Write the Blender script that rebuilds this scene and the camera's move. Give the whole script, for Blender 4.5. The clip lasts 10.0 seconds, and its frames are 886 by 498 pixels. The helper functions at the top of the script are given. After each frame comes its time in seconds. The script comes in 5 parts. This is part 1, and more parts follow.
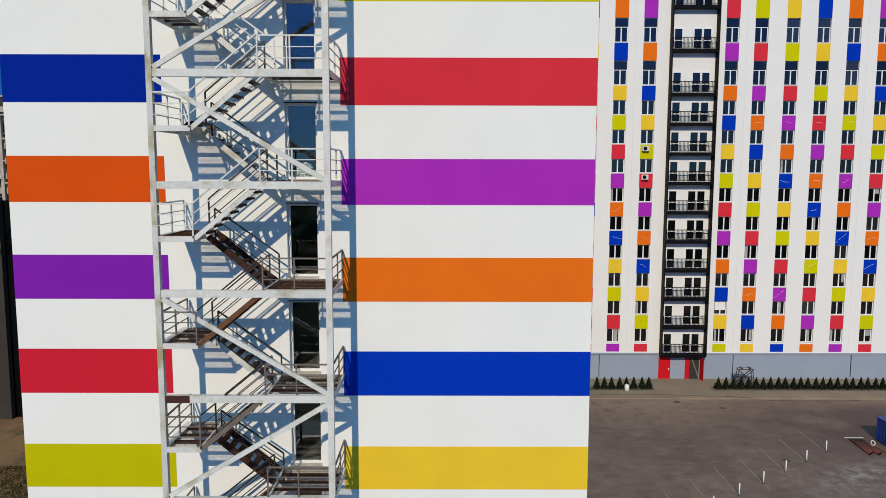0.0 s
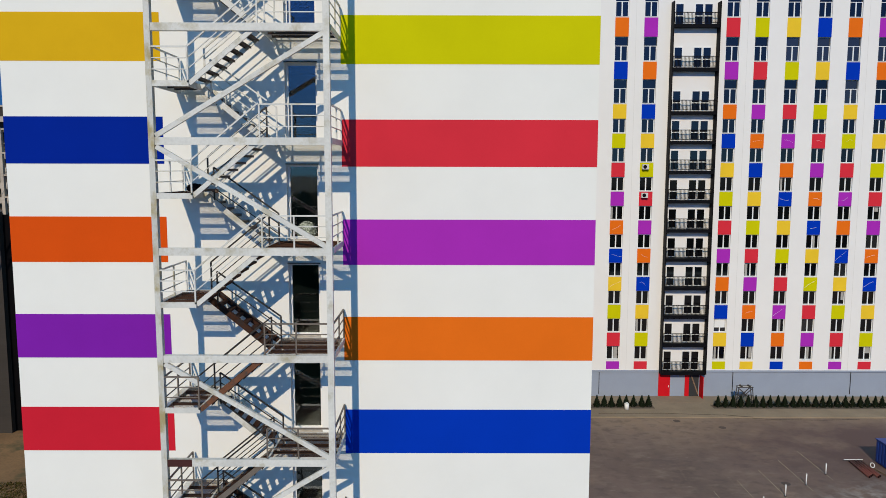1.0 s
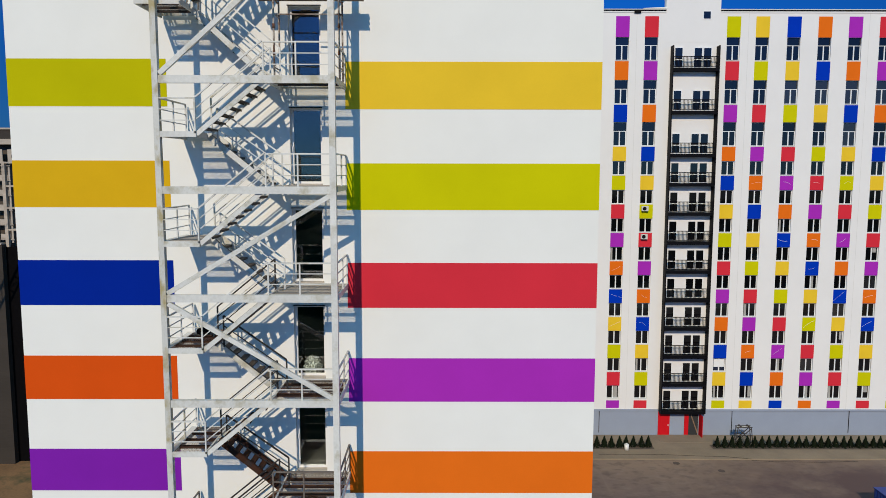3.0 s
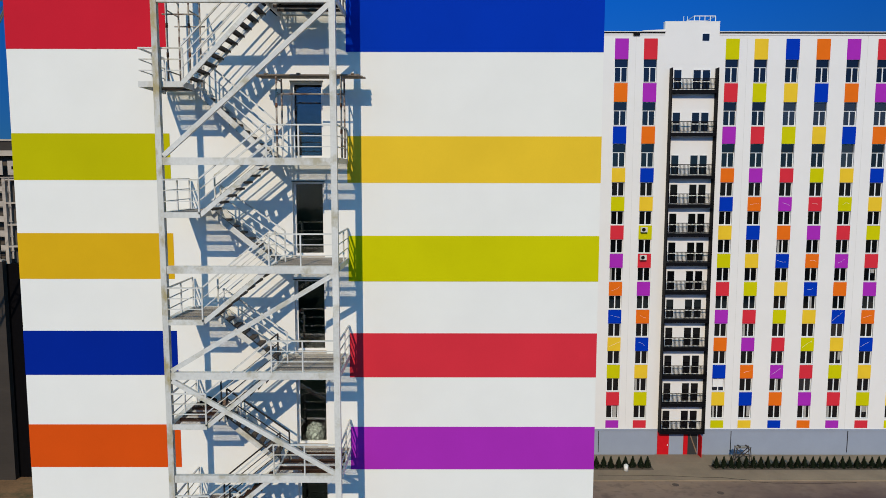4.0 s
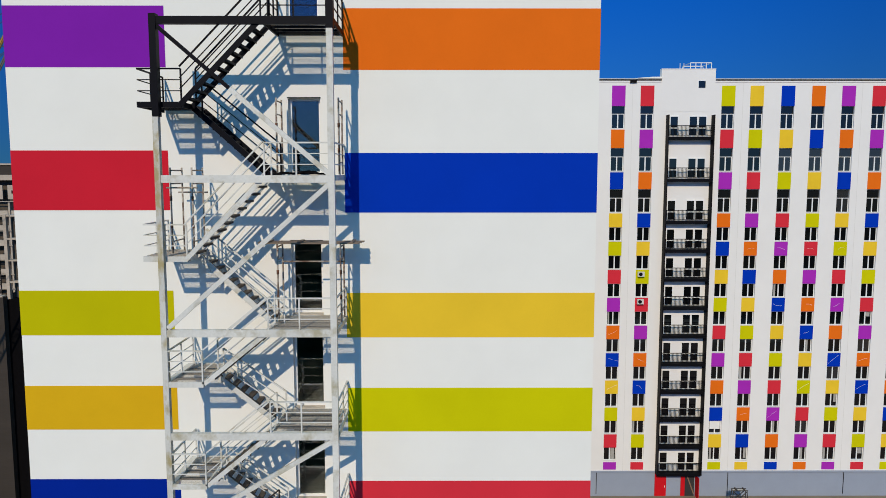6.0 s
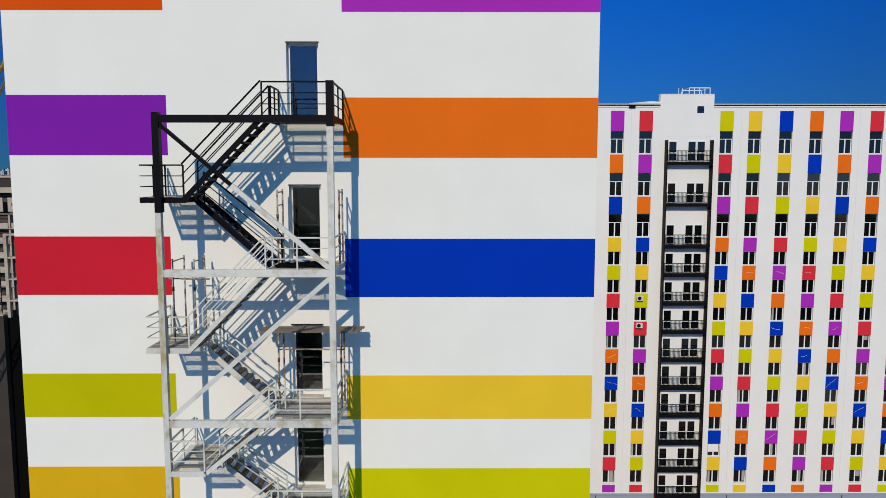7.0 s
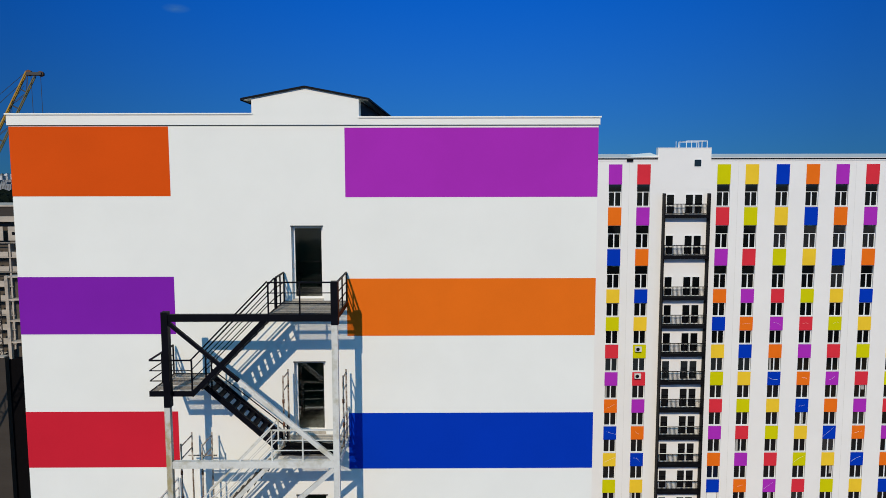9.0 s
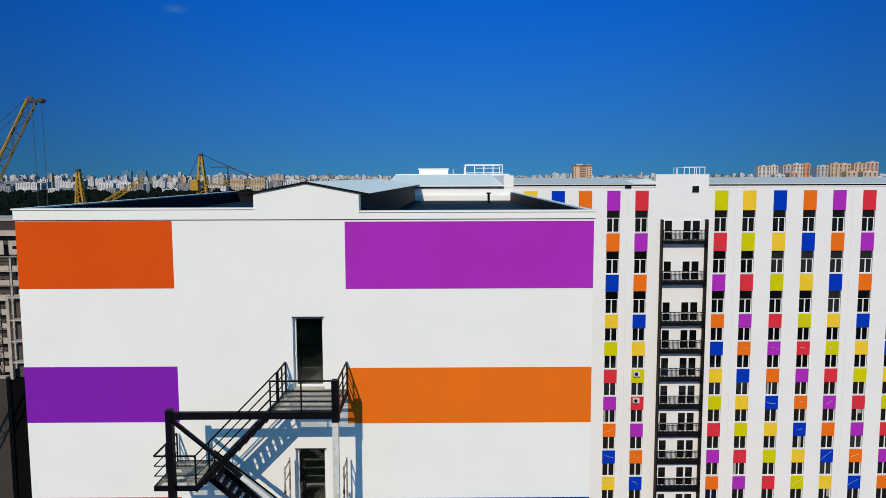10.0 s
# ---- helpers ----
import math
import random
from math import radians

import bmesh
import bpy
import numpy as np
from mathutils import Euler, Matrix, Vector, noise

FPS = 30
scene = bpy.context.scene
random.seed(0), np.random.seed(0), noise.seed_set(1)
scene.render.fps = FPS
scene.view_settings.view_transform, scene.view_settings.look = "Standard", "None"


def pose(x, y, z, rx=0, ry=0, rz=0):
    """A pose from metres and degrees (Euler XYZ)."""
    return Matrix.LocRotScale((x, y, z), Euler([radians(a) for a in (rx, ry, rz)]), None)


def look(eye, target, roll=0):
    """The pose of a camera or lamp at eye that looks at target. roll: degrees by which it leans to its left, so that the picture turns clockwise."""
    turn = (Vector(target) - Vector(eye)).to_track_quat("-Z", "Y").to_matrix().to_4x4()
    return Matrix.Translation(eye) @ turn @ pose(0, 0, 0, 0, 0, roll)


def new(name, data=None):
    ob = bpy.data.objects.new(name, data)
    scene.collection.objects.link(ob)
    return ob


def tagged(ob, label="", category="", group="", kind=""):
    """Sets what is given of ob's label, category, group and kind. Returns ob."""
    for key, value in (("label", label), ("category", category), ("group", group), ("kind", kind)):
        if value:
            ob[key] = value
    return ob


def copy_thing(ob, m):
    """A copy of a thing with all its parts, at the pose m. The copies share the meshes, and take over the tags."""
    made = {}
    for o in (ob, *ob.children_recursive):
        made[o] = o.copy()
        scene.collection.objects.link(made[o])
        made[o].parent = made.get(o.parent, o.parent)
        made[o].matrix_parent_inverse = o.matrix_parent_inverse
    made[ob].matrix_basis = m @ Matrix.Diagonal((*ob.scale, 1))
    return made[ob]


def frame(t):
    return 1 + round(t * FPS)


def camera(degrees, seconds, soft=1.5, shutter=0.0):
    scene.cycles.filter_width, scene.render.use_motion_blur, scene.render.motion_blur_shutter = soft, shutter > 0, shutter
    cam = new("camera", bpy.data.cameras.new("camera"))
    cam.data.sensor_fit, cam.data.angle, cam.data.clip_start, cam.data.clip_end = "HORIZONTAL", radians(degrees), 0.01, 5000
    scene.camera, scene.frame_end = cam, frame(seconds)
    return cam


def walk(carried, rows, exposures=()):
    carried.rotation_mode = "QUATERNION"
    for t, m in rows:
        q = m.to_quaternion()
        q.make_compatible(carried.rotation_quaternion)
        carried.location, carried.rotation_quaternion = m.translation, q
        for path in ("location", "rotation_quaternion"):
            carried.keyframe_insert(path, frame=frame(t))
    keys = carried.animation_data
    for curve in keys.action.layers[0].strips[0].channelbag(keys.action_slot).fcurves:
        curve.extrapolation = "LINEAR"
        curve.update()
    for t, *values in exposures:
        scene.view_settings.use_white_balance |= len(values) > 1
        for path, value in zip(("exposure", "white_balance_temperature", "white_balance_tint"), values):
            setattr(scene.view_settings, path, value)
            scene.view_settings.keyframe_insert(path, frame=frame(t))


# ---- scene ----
cam = camera(62.5, 10.0, soft=0.8)
PATH = [
    (0, (0.2696, -21.7438, 22.7577), (0.2723, -19.7560, 22.5351), 0.12),
    (0.5, (0.2432, -21.6906, 23.5446), (0.2465, -19.7028, 23.3236), 0.14),
    (1, (0.2248, -21.6576, 24.5091), (0.2284, -19.6696, 24.2900), 0.13),
    (1.5, (0.1899, -21.7175, 25.5739), (0.1935, -19.7296, 25.3556), 0.17),
    (2, (0.1637, -21.7369, 26.5889), (0.1685, -19.7486, 26.3736), 0.08),
    (2.5, (0.1502, -21.7639, 27.6518), (0.1539, -19.7756, 27.4364), 0.10),
    (3, (0.1193, -21.7719, 28.7056), (0.1225, -19.7830, 28.4906), 0.10),
    (3.5, (0.0905, -21.7758, 29.7624), (0.0949, -19.7868, 29.5491), 0.09),
    (4, (0.0656, -21.7728, 30.8301), (0.0707, -19.7841, 30.6177), 0.08),
    (4.5, (0.0584, -21.7931, 31.9449), (0.0643, -19.8044, 31.7324), 0.07),
    (5, (0.0824, -21.8186, 33.1008), (0.0883, -19.8298, 32.8897), 0.05),
    (5.5, (0.1195, -21.8495, 34.2834), (0.1258, -19.8605, 34.0735), 0.00),
    (6, (0.1226, -21.8448, 35.4852), (0.1301, -19.8564, 35.2757), 0.01),
    (6.5, (0.1269, -21.8351, 36.7420), (0.1351, -19.8462, 36.5323), 0.02),
    (7, (0.1320, -21.8223, 38.0348), (0.1407, -19.8334, 37.8258), 0.02),
    (7.5, (0.0971, -21.8370, 39.2970), (0.1073, -19.8478, 39.0898), -0.03),
    (8, (0.0787, -21.8398, 40.6263), (0.0887, -19.8506, 40.4192), -0.04),
    (8.5, (0.0325, -21.8032, 41.9772), (0.0437, -19.8139, 41.7720), -0.08),
    (9, (0.0577, -21.8279, 43.3278), (0.0696, -19.8382, 43.1257), -0.09),
    (9.5, (0.0756, -21.9190, 44.7178), (0.0884, -19.9294, 44.5144), -0.09),
    (10, (0.0964, -21.9655, 46.1107), (0.1094, -19.9758, 45.9087), -0.18),
]
walk(cam, [(t, look(eye, target, roll)) for t, eye, target, roll in PATH], exposures=[(0, 0.14), (2.5, 0.12), (4.5, 0.09), (8.5, 0.08), (9.5, 0.17), (10, 0.20)])

# ---- daylight ----
SUN_WAY = Vector((0.188, 1.0, -0.60)).normalized()
world = bpy.data.worlds.new("sky")
scene.world = world
world.use_nodes = True
wn = world.node_tree
sky = wn.nodes.new("ShaderNodeTexSky")
sky.sky_type = "NISHITA"
sky.sun_disc = False
sky.sun_elevation = math.asin(-SUN_WAY.z)
sky.sun_rotation = math.atan2(-SUN_WAY.x, -SUN_WAY.y)
sky.altitude, sky.air_density, sky.dust_density, sky.ozone_density = 100, 1.0, 0.0, 4.0
coord = wn.nodes.new("ShaderNodeTexCoord")
lift = wn.nodes.new("ShaderNodeVectorMath")
lift.operation = "MULTIPLY_ADD"
lift.inputs[1].default_value, lift.inputs[2].default_value = (1, 1, 0.9), (0, 0, 0.30)
wn.links.new(coord.outputs["Generated"], lift.inputs[0])
wn.links.new(lift.outputs[0], sky.inputs["Vector"])
deep = wn.nodes.new("ShaderNodeGamma")
deep.inputs["Gamma"].default_value = 1.5
wn.links.new(sky.outputs[0], deep.inputs[0])
# clear summer air: dull blue at the skyline, deep blue above
sep = wn.nodes.new("ShaderNodeSeparateXYZ")
wn.links.new(coord.outputs["Generated"], sep.inputs[0])
tint = wn.nodes.new("ShaderNodeValToRGB")
stops = tint.color_ramp.elements
stops[0].position, stops[0].color = 0.0, (0.0616, 0.1262, 0.1080, 1)
stops[1].position, stops[1].color = 0.25, (0.0070, 0.1628, 0.3124, 1)
high = stops.new(0.7)
high.color = (0.48, 1.18, 0.66, 1)
wn.links.new(sep.outputs["Z"], tint.inputs[0])
tone = wn.nodes.new("ShaderNodeMix")
tone.data_type, tone.blend_type = "RGBA", "MULTIPLY"
tone.inputs[0].default_value = 1.0
wn.links.new(deep.outputs[0], tone.inputs[6])
# paler, hazier air on the side of the sun
sunward = wn.nodes.new("ShaderNodeMapRange")
sunward.inputs["From Min"].default_value, sunward.inputs["From Max"].default_value = -0.1, -0.9
wn.links.new(sep.outputs["Y"], sunward.inputs["Value"])
pale = wn.nodes.new("ShaderNodeMix")
pale.data_type, pale.blend_type = "RGBA", "ADD"
wn.links.new(sunward.outputs[0], pale.inputs[0])
wn.links.new(tint.outputs[0], pale.inputs[6])
pale.inputs[7].default_value = (0.125, 0.060, 0.010, 1)
wn.links.new(pale.outputs[2], tone.inputs[7])
# the sky deepens away from the line opposite the sun
wide = wn.nodes.new("ShaderNodeMath")
wide.operation = "MULTIPLY"
wn.links.new(sep.outputs["X"], wide.inputs[0])
wn.links.new(sep.outputs["X"], wide.inputs[1])
fall = wn.nodes.new("ShaderNodeMapRange")
fall.inputs["From Max"].default_value, fall.inputs["To Min"].default_value, fall.inputs["To Max"].default_value = 0.24, 1.05, 0.81
wn.links.new(wide.outputs[0], fall.inputs["Value"])
even = wn.nodes.new("ShaderNodeMix")
even.data_type, even.blend_type = "RGBA", "MULTIPLY"
even.inputs[0].default_value = 1.0
wn.links.new(tone.outputs[2], even.inputs[6])
wn.links.new(fall.outputs[0], even.inputs[7])
# one thin wisp of cloud
spot = wn.nodes.new("ShaderNodeMapping")
spot.vector_type = "TEXTURE"
spot.inputs["Location"].default_value = (-0.322, 0.924, 0.204)
spot.inputs["Scale"].default_value = (0.017, 0.2, 0.006)
wn.links.new(coord.outputs["Generated"], spot.inputs[0])
puff = wn.nodes.new("ShaderNodeTexGradient")
puff.gradient_type = "SPHERICAL"
wn.links.new(spot.outputs[0], puff.inputs[0])
fray = wn.nodes.new("ShaderNodeTexNoise")
fray.inputs["Scale"].default_value, fray.inputs["Detail"].default_value = 1.6, 5
wn.links.new(spot.outputs[0], fray.inputs["Vector"])
thin = wn.nodes.new("ShaderNodeMath")
thin.operation = "MULTIPLY"
wn.links.new(puff.outputs["Fac"], thin.inputs[0])
wn.links.new(fray.outputs["Fac"], thin.inputs[1])
wisp = wn.nodes.new("ShaderNodeMix")
wisp.data_type = "RGBA"
wn.links.new(thin.outputs[0], wisp.inputs[0])
wn.links.new(even.outputs[2], wisp.inputs[6])
wisp.inputs[7].default_value = (0.2, 0.62, 1.4, 1)
wn.links.new(wisp.outputs[2], wn.nodes["Background"].inputs[0])
wn.nodes["Background"].inputs[1].default_value = 0.25
sun = new("sun", bpy.data.lights.new("sun", "SUN"))
sun.data.energy, sun.data.angle, sun.data.color = 2.76, radians(0.5), (1.0, 0.855, 0.645)
sun.matrix_world = look((-40, -120, 90), Vector((-40, -120, 90)) + SUN_WAY)


# ---- materials ----
def material(name, color, rough=0.7, metal=0.0, vary=0.12, scale=1.5, fine=25.0, bump=0.15, stain=None, stain_at=0.6, spec=0.5, stretch=(1, 1, 1), by_object=0.0):
    """A surface with broad patches, fine grain, relief and, where given, stains of another colour."""
    m = bpy.data.materials.new(name)
    m.use_nodes = True
    nt = m.node_tree
    n, l = nt.nodes, nt.links
    b = n["Principled BSDF"]
    b.inputs["Roughness"].default_value = rough
    b.inputs["Metallic"].default_value = metal
    b.inputs["Specular IOR Level"].default_value = spec
    geo = n.new("ShaderNodeNewGeometry")
    mp = n.new("ShaderNodeMapping")
    mp.inputs["Scale"].default_value = stretch
    l.new(geo.outputs["Position"], mp.inputs["Vector"])
    big = n.new("ShaderNodeTexNoise")
    big.inputs["Scale"].default_value = scale
    big.inputs["Detail"].default_value = 6
    big.inputs["Roughness"].default_value = 0.6
    small = n.new("ShaderNodeTexNoise")
    small.inputs["Scale"].default_value = fine
    small.inputs["Detail"].default_value = 3
    for t in (big, small):
        l.new(mp.outputs[0], t.inputs["Vector"])
    add = n.new("ShaderNodeMath")
    add.operation = "MULTIPLY_ADD"
    l.new(small.outputs["Fac"], add.inputs[0])
    add.inputs[1].default_value = 0.45
    l.new(big.outputs["Fac"], add.inputs[2])
    ramp = n.new("ShaderNodeMapRange")
    ramp.inputs["From Min"].default_value, ramp.inputs["From Max"].default_value = 0.45, 1.0
    ramp.inputs["To Min"].default_value, ramp.inputs["To Max"].default_value = 1 - vary, 1 + vary
    l.new(add.outputs[0], ramp.inputs["Value"])
    mix = n.new("ShaderNodeMix")
    mix.data_type, mix.blend_type = "RGBA", "MULTIPLY"
    mix.inputs[0].default_value = 1.0
    mix.inputs[6].default_value = (*color, 1)
    l.new(ramp.outputs[0], mix.inputs[7])
    out = mix.outputs[2]
    if by_object:
        info = n.new("ShaderNodeObjectInfo")
        r2 = n.new("ShaderNodeMapRange")
        r2.inputs["To Min"].default_value, r2.inputs["To Max"].default_value = 1 - by_object, 1 + by_object
        l.new(info.outputs["Random"], r2.inputs["Value"])
        m2 = n.new("ShaderNodeMix")
        m2.data_type, m2.blend_type = "RGBA", "MULTIPLY"
        m2.inputs[0].default_value = 1.0
        l.new(out, m2.inputs[6])
        l.new(r2.outputs[0], m2.inputs[7])
        out = m2.outputs[2]
    if stain:
        sn = n.new("ShaderNodeTexNoise")
        sn.inputs["Scale"].default_value = scale * 1.7
        sn.inputs["Detail"].default_value = 8
        sn.inputs["Roughness"].default_value = 0.65
        off = n.new("ShaderNodeVectorMath")
        off.inputs[1].default_value = (13.7, 5.1, 8.3)
        l.new(mp.outputs[0], off.inputs[0])
        l.new(off.outputs[0], sn.inputs["Vector"])
        r = n.new("ShaderNodeMapRange")
        r.inputs["From Min"].default_value, r.inputs["From Max"].default_value = stain_at - 0.06, stain_at + 0.1
        l.new(sn.outputs["Fac"], r.inputs["Value"])
        m3 = n.new("ShaderNodeMix")
        m3.data_type = "RGBA"
        l.new(r.outputs[0], m3.inputs[0])
        l.new(out, m3.inputs[6])
        m3.inputs[7].default_value = (*stain, 1)
        out = m3.outputs[2]
    l.new(out, b.inputs["Base Color"])
    if bump:
        bp = n.new("ShaderNodeBump")
        bp.inputs["Strength"].default_value = bump
        bp.inputs["Distance"].default_value = 0.02
        l.new(add.outputs[0], bp.inputs["Height"])
        l.new(bp.outputs[0], b.inputs["Normal"])
    return m


def glass(name, color, dark=False, ior=1.85):
    m = bpy.data.materials.new(name)
    m.use_nodes = True
    b = m.node_tree.nodes["Principled BSDF"]
    b.inputs["Base Color"].default_value = (*color, 1)
    b.inputs["Roughness"].default_value = 0.03
    b.inputs["IOR"].default_value = ior
    b.inputs["Transmission Weight"].default_value = 0.0 if dark else 1.0
    return m


WHITE = material("white_stucco", (0.80, 0.797, 0.758), 0.85, vary=0.035, scale=0.5, fine=60, bump=0.12)
WHITE_B = material("white_facade", (0.765, 0.75, 0.735), 0.85, vary=0.03, scale=0.3, fine=30, bump=0.08)
def stripe_paint(name, color):
    return material(name, color, 0.8, vary=0.06, scale=0.5, fine=60, bump=0.1, spec=0.04)


PAINT = {
    "R": stripe_paint("red_paint", (0.63, 0.030, 0.048)),
    "P": stripe_paint("purple_paint", (0.37, 0.026, 0.43)),
    "O": stripe_paint("orange_paint", (0.76, 0.15, 0.010)),
    "B": stripe_paint("blue_paint", (0.0004, 0.034, 0.42)),
    "Y": stripe_paint("yellow_paint", (0.78, 0.515, 0.03)),
    "G": stripe_paint("lime_paint", (0.56, 0.535, 0.002)),
}
# the shorter stripes wear a deeper shade of each colour
PAINT_DEEP = {
    "R": stripe_paint("deep_red_paint", (0.57, 0.016, 0.034)),
    "P": stripe_paint("deep_purple_paint", (0.20, 0.015, 0.37)),
    "O": stripe_paint("deep_orange_paint", (0.66, 0.078, 0.006)),
    "B": stripe_paint("deep_blue_paint", (0.0004, 0.018, 0.27)),
    "Y": stripe_paint("deep_yellow_paint", (0.66, 0.39, 0.010)),
    "G": stripe_paint("deep_lime_paint", (0.485, 0.452, 0.002)),
}
STEEL = material("white_painted_steel", (0.62, 0.62, 0.59), 0.55, vary=0.16, scale=0.8, fine=14, bump=0.1, stain=(0.40, 0.365, 0.26), stain_at=0.57)
POST = material("weathered_painted_steel", (0.55, 0.55, 0.52), 0.6, vary=0.16, scale=1.2, fine=25, bump=0.1, stain=(0.36, 0.30, 0.15), stain_at=0.52, stretch=(1, 1, 0.6))
BLACK = material("black_painted_steel", (0.0028, 0.003, 0.006), 0.5, spec=0.08, vary=0.3, scale=3, fine=30, bump=0.08)
UMBER = material("dark_brown_primed_steel", (0.050, 0.021, 0.012), 0.8, spec=0.12, vary=0.35, scale=3, fine=30, bump=0.25, stain=(0.035, 0.026, 0.024), stain_at=0.55)
RUST = material("rusty_brown_steel", (0.145, 0.052, 0.021), 0.8, vary=0.35, scale=3, fine=30, bump=0.25, stain=(0.05, 0.035, 0.03), stain_at=0.55)
DECK_PALE = material("pale_weathered_boards", (0.33, 0.30, 0.26), 0.85, vary=0.25, scale=4, fine=40, bump=0.3, stretch=(0.3, 3, 1), by_object=0.18)
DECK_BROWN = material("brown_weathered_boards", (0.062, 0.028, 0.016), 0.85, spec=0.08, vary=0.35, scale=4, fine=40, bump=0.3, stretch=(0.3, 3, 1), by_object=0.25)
TIMBER = material("rough_timber", (0.17, 0.11, 0.07), 0.85, vary=0.35, scale=5, fine=50, bump=0.3, stretch=(0.3, 2, 1), by_object=0.25)
THRESHOLD = material("pale_stone_threshold", (0.46, 0.41, 0.35), 0.85, vary=0.2, scale=4, fine=40, bump=0.2)
LOBBY = material("dim_lobby_concrete", (0.075, 0.078, 0.072), 0.9, vary=0.25, scale=2, fine=20, bump=0.1)
FRAME = material("white_window_frame", (0.78, 0.78, 0.77), 0.4, vary=0.03, scale=3, bump=0.0)
GLASS = glass("door_glass", (0.80, 0.86, 0.88), ior=1.75)
PANE = glass("dark_window_pane", (0.003, 0.003, 0.004), dark=True, ior=1.68)
# near-black, so the shade of unlit interiors lies in the colour
INSIDE = material("unlit_interior_tone", (0.026, 0.028, 0.031), 0.9, vary=0.1, bump=0.05)
BITUMEN = material("black_bitumen", (0.0035, 0.0032, 0.004), 0.9, vary=0.3, scale=2, bump=0.2, spec=0.05)
ROOFING = material("glossy_bitumen_felt", (0.006, 0.007, 0.010), 0.6, vary=0.4, scale=1.3, fine=12, bump=0.25, spec=0.09, stain=(0.022, 0.021, 0.02), stain_at=0.60)
SHEET = material("pale_sheet_metal", (0.88, 0.86, 0.80), 0.6, metal=0.0, spec=0.15, vary=0.06, scale=0.8, bump=0.05)
ROOF_GREY = material("grey_sheet_roof", (0.60, 0.59, 0.57), 0.6, spec=0.15, vary=0.12, scale=0.6, bump=0.05)
DARK = material("anthracite_metal", (0.004, 0.004, 0.006), 0.6, spec=0.08, vary=0.2, scale=2, bump=0.05)
GREY_BASE = material("grey_plinth_paint", (0.275, 0.315, 0.40), 0.8, vary=0.06, scale=0.4, fine=20, bump=0.1)
RED_DOOR = material("red_door_paint", (0.55, 0.008, 0.015), 0.6, spec=0.1, vary=0.06, bump=0.05)


# ---- building helpers ----
def box(bm, x0, x1, y0, y1, z0, z1):
    v = [bm.verts.new((x, y, z)) for x in (x0, x1) for y in (y0, y1) for z in (z0, z1)]
    for f in ((0, 1, 3, 2), (4, 6, 7, 5), (0, 4, 5, 1), (2, 3, 7, 6), (0, 2, 6, 4), (1, 5, 7, 3)):
        bm.faces.new([v[i] for i in f])


def bar(bm, a, b, w, h=None, up=(0, 0, 1)):
    """A square bar from a to b, w wide and h high."""
    a, b = Vector(a), Vector(b)
    h = h or w
    d = (b - a).normalized()
    up = Vector(up)
    if abs(d.dot(up)) > 0.99:
        up = Vector((0, 1, 0))
    s = d.cross(up).normalized()
    u = s.cross(d).normalized()
    ring = [[bm.verts.new(p + s * sx * w / 2 + u * sz * h / 2) for sx, sz in ((-1, -1), (1, -1), (1, 1), (-1, 1))] for p in (a, b)]
    for i in range(4):
        j = (i + 1) % 4
        bm.faces.new((ring[0][i], ring[0][j], ring[1][j], ring[1][i]))
    bm.faces.new(ring[0][::-1])
    bm.faces.new(ring[1])


def tube(bm, a, b, r, n=8):
    a, b = Vector(a), Vector(b)
    d = (b - a).normalized()
    up = Vector((0, 0, 1)) if abs(d.z) < 0.95 else Vector((0, 1, 0))
    s = d.cross(up).normalized()
    u = s.cross(d).normalized()
    ring = [[bm.verts.new(p + (s * math.cos(k * math.tau / n) + u * math.sin(k * math.tau / n)) * r) for k in range(n)] for p in (a, b)]
    for i in range(n):
        j = (i + 1) % n
        bm.faces.new((ring[0][i], ring[0][j], ring[1][j], ring[1][i])).smooth = True
    bm.faces.new(ring[0][::-1])
    bm.faces.new(ring[1])


def mesh_of(name, bm, mat):
    bmesh.ops.recalc_face_normals(bm, faces=bm.faces)
    me = bpy.data.meshes.new(name)
    bm.to_mesh(me)
    bm.free()
    me.materials.append(mat)
    return me


def part(name, bm, mat, parent=None, label=""):
    ob = new(name, mesh_of(name, bm, mat))
    if parent is not None:
        ob.parent = parent
    return tagged(ob, label)


def shared(name, me, parent, place):
    ob = new(name, me)
    ob.parent = parent
    ob.location = place
    return ob


def boxpart(name, dims, mat, parent=None, label=""):
    bm = bmesh.new()
    box(bm, *dims)
    return part(name, bm, mat, parent, label)


def barpart(name, a, b, w, mat, parent, h=None, label=""):
    bm = bmesh.new()
    bar(bm, a, b, w, h)
    return part(name, bm, mat, parent, label)


def tubepart(name, a, b, r, mat, parent, label=""):
    bm = bmesh.new()
    tube(bm, a, b, r)
    return part(name, bm, mat, parent, label)


# ---- ground ----
def step(a, b, v):
    v = min(1.0, max(0.0, (v - a) / (b - a)))
    return v * v * (3 - 2 * v)


def lie(x, y):
    """The ground's height: a flat yard, a site some ten metres lower to the west, plains beyond."""
    low = -12.0 * step(-14, -34, x) * step(-20, 15, y)
    far = -6.0 * step(200, 700, math.hypot(x, y))
    return min(low, far) if y > -20 else far


ASPHALT = material("worn_asphalt", (0.178, 0.117, 0.093), 0.9, vary=0.24, scale=0.16, fine=1.6, bump=0.2, stain=(0.27, 0.176, 0.125), stain_at=0.58)


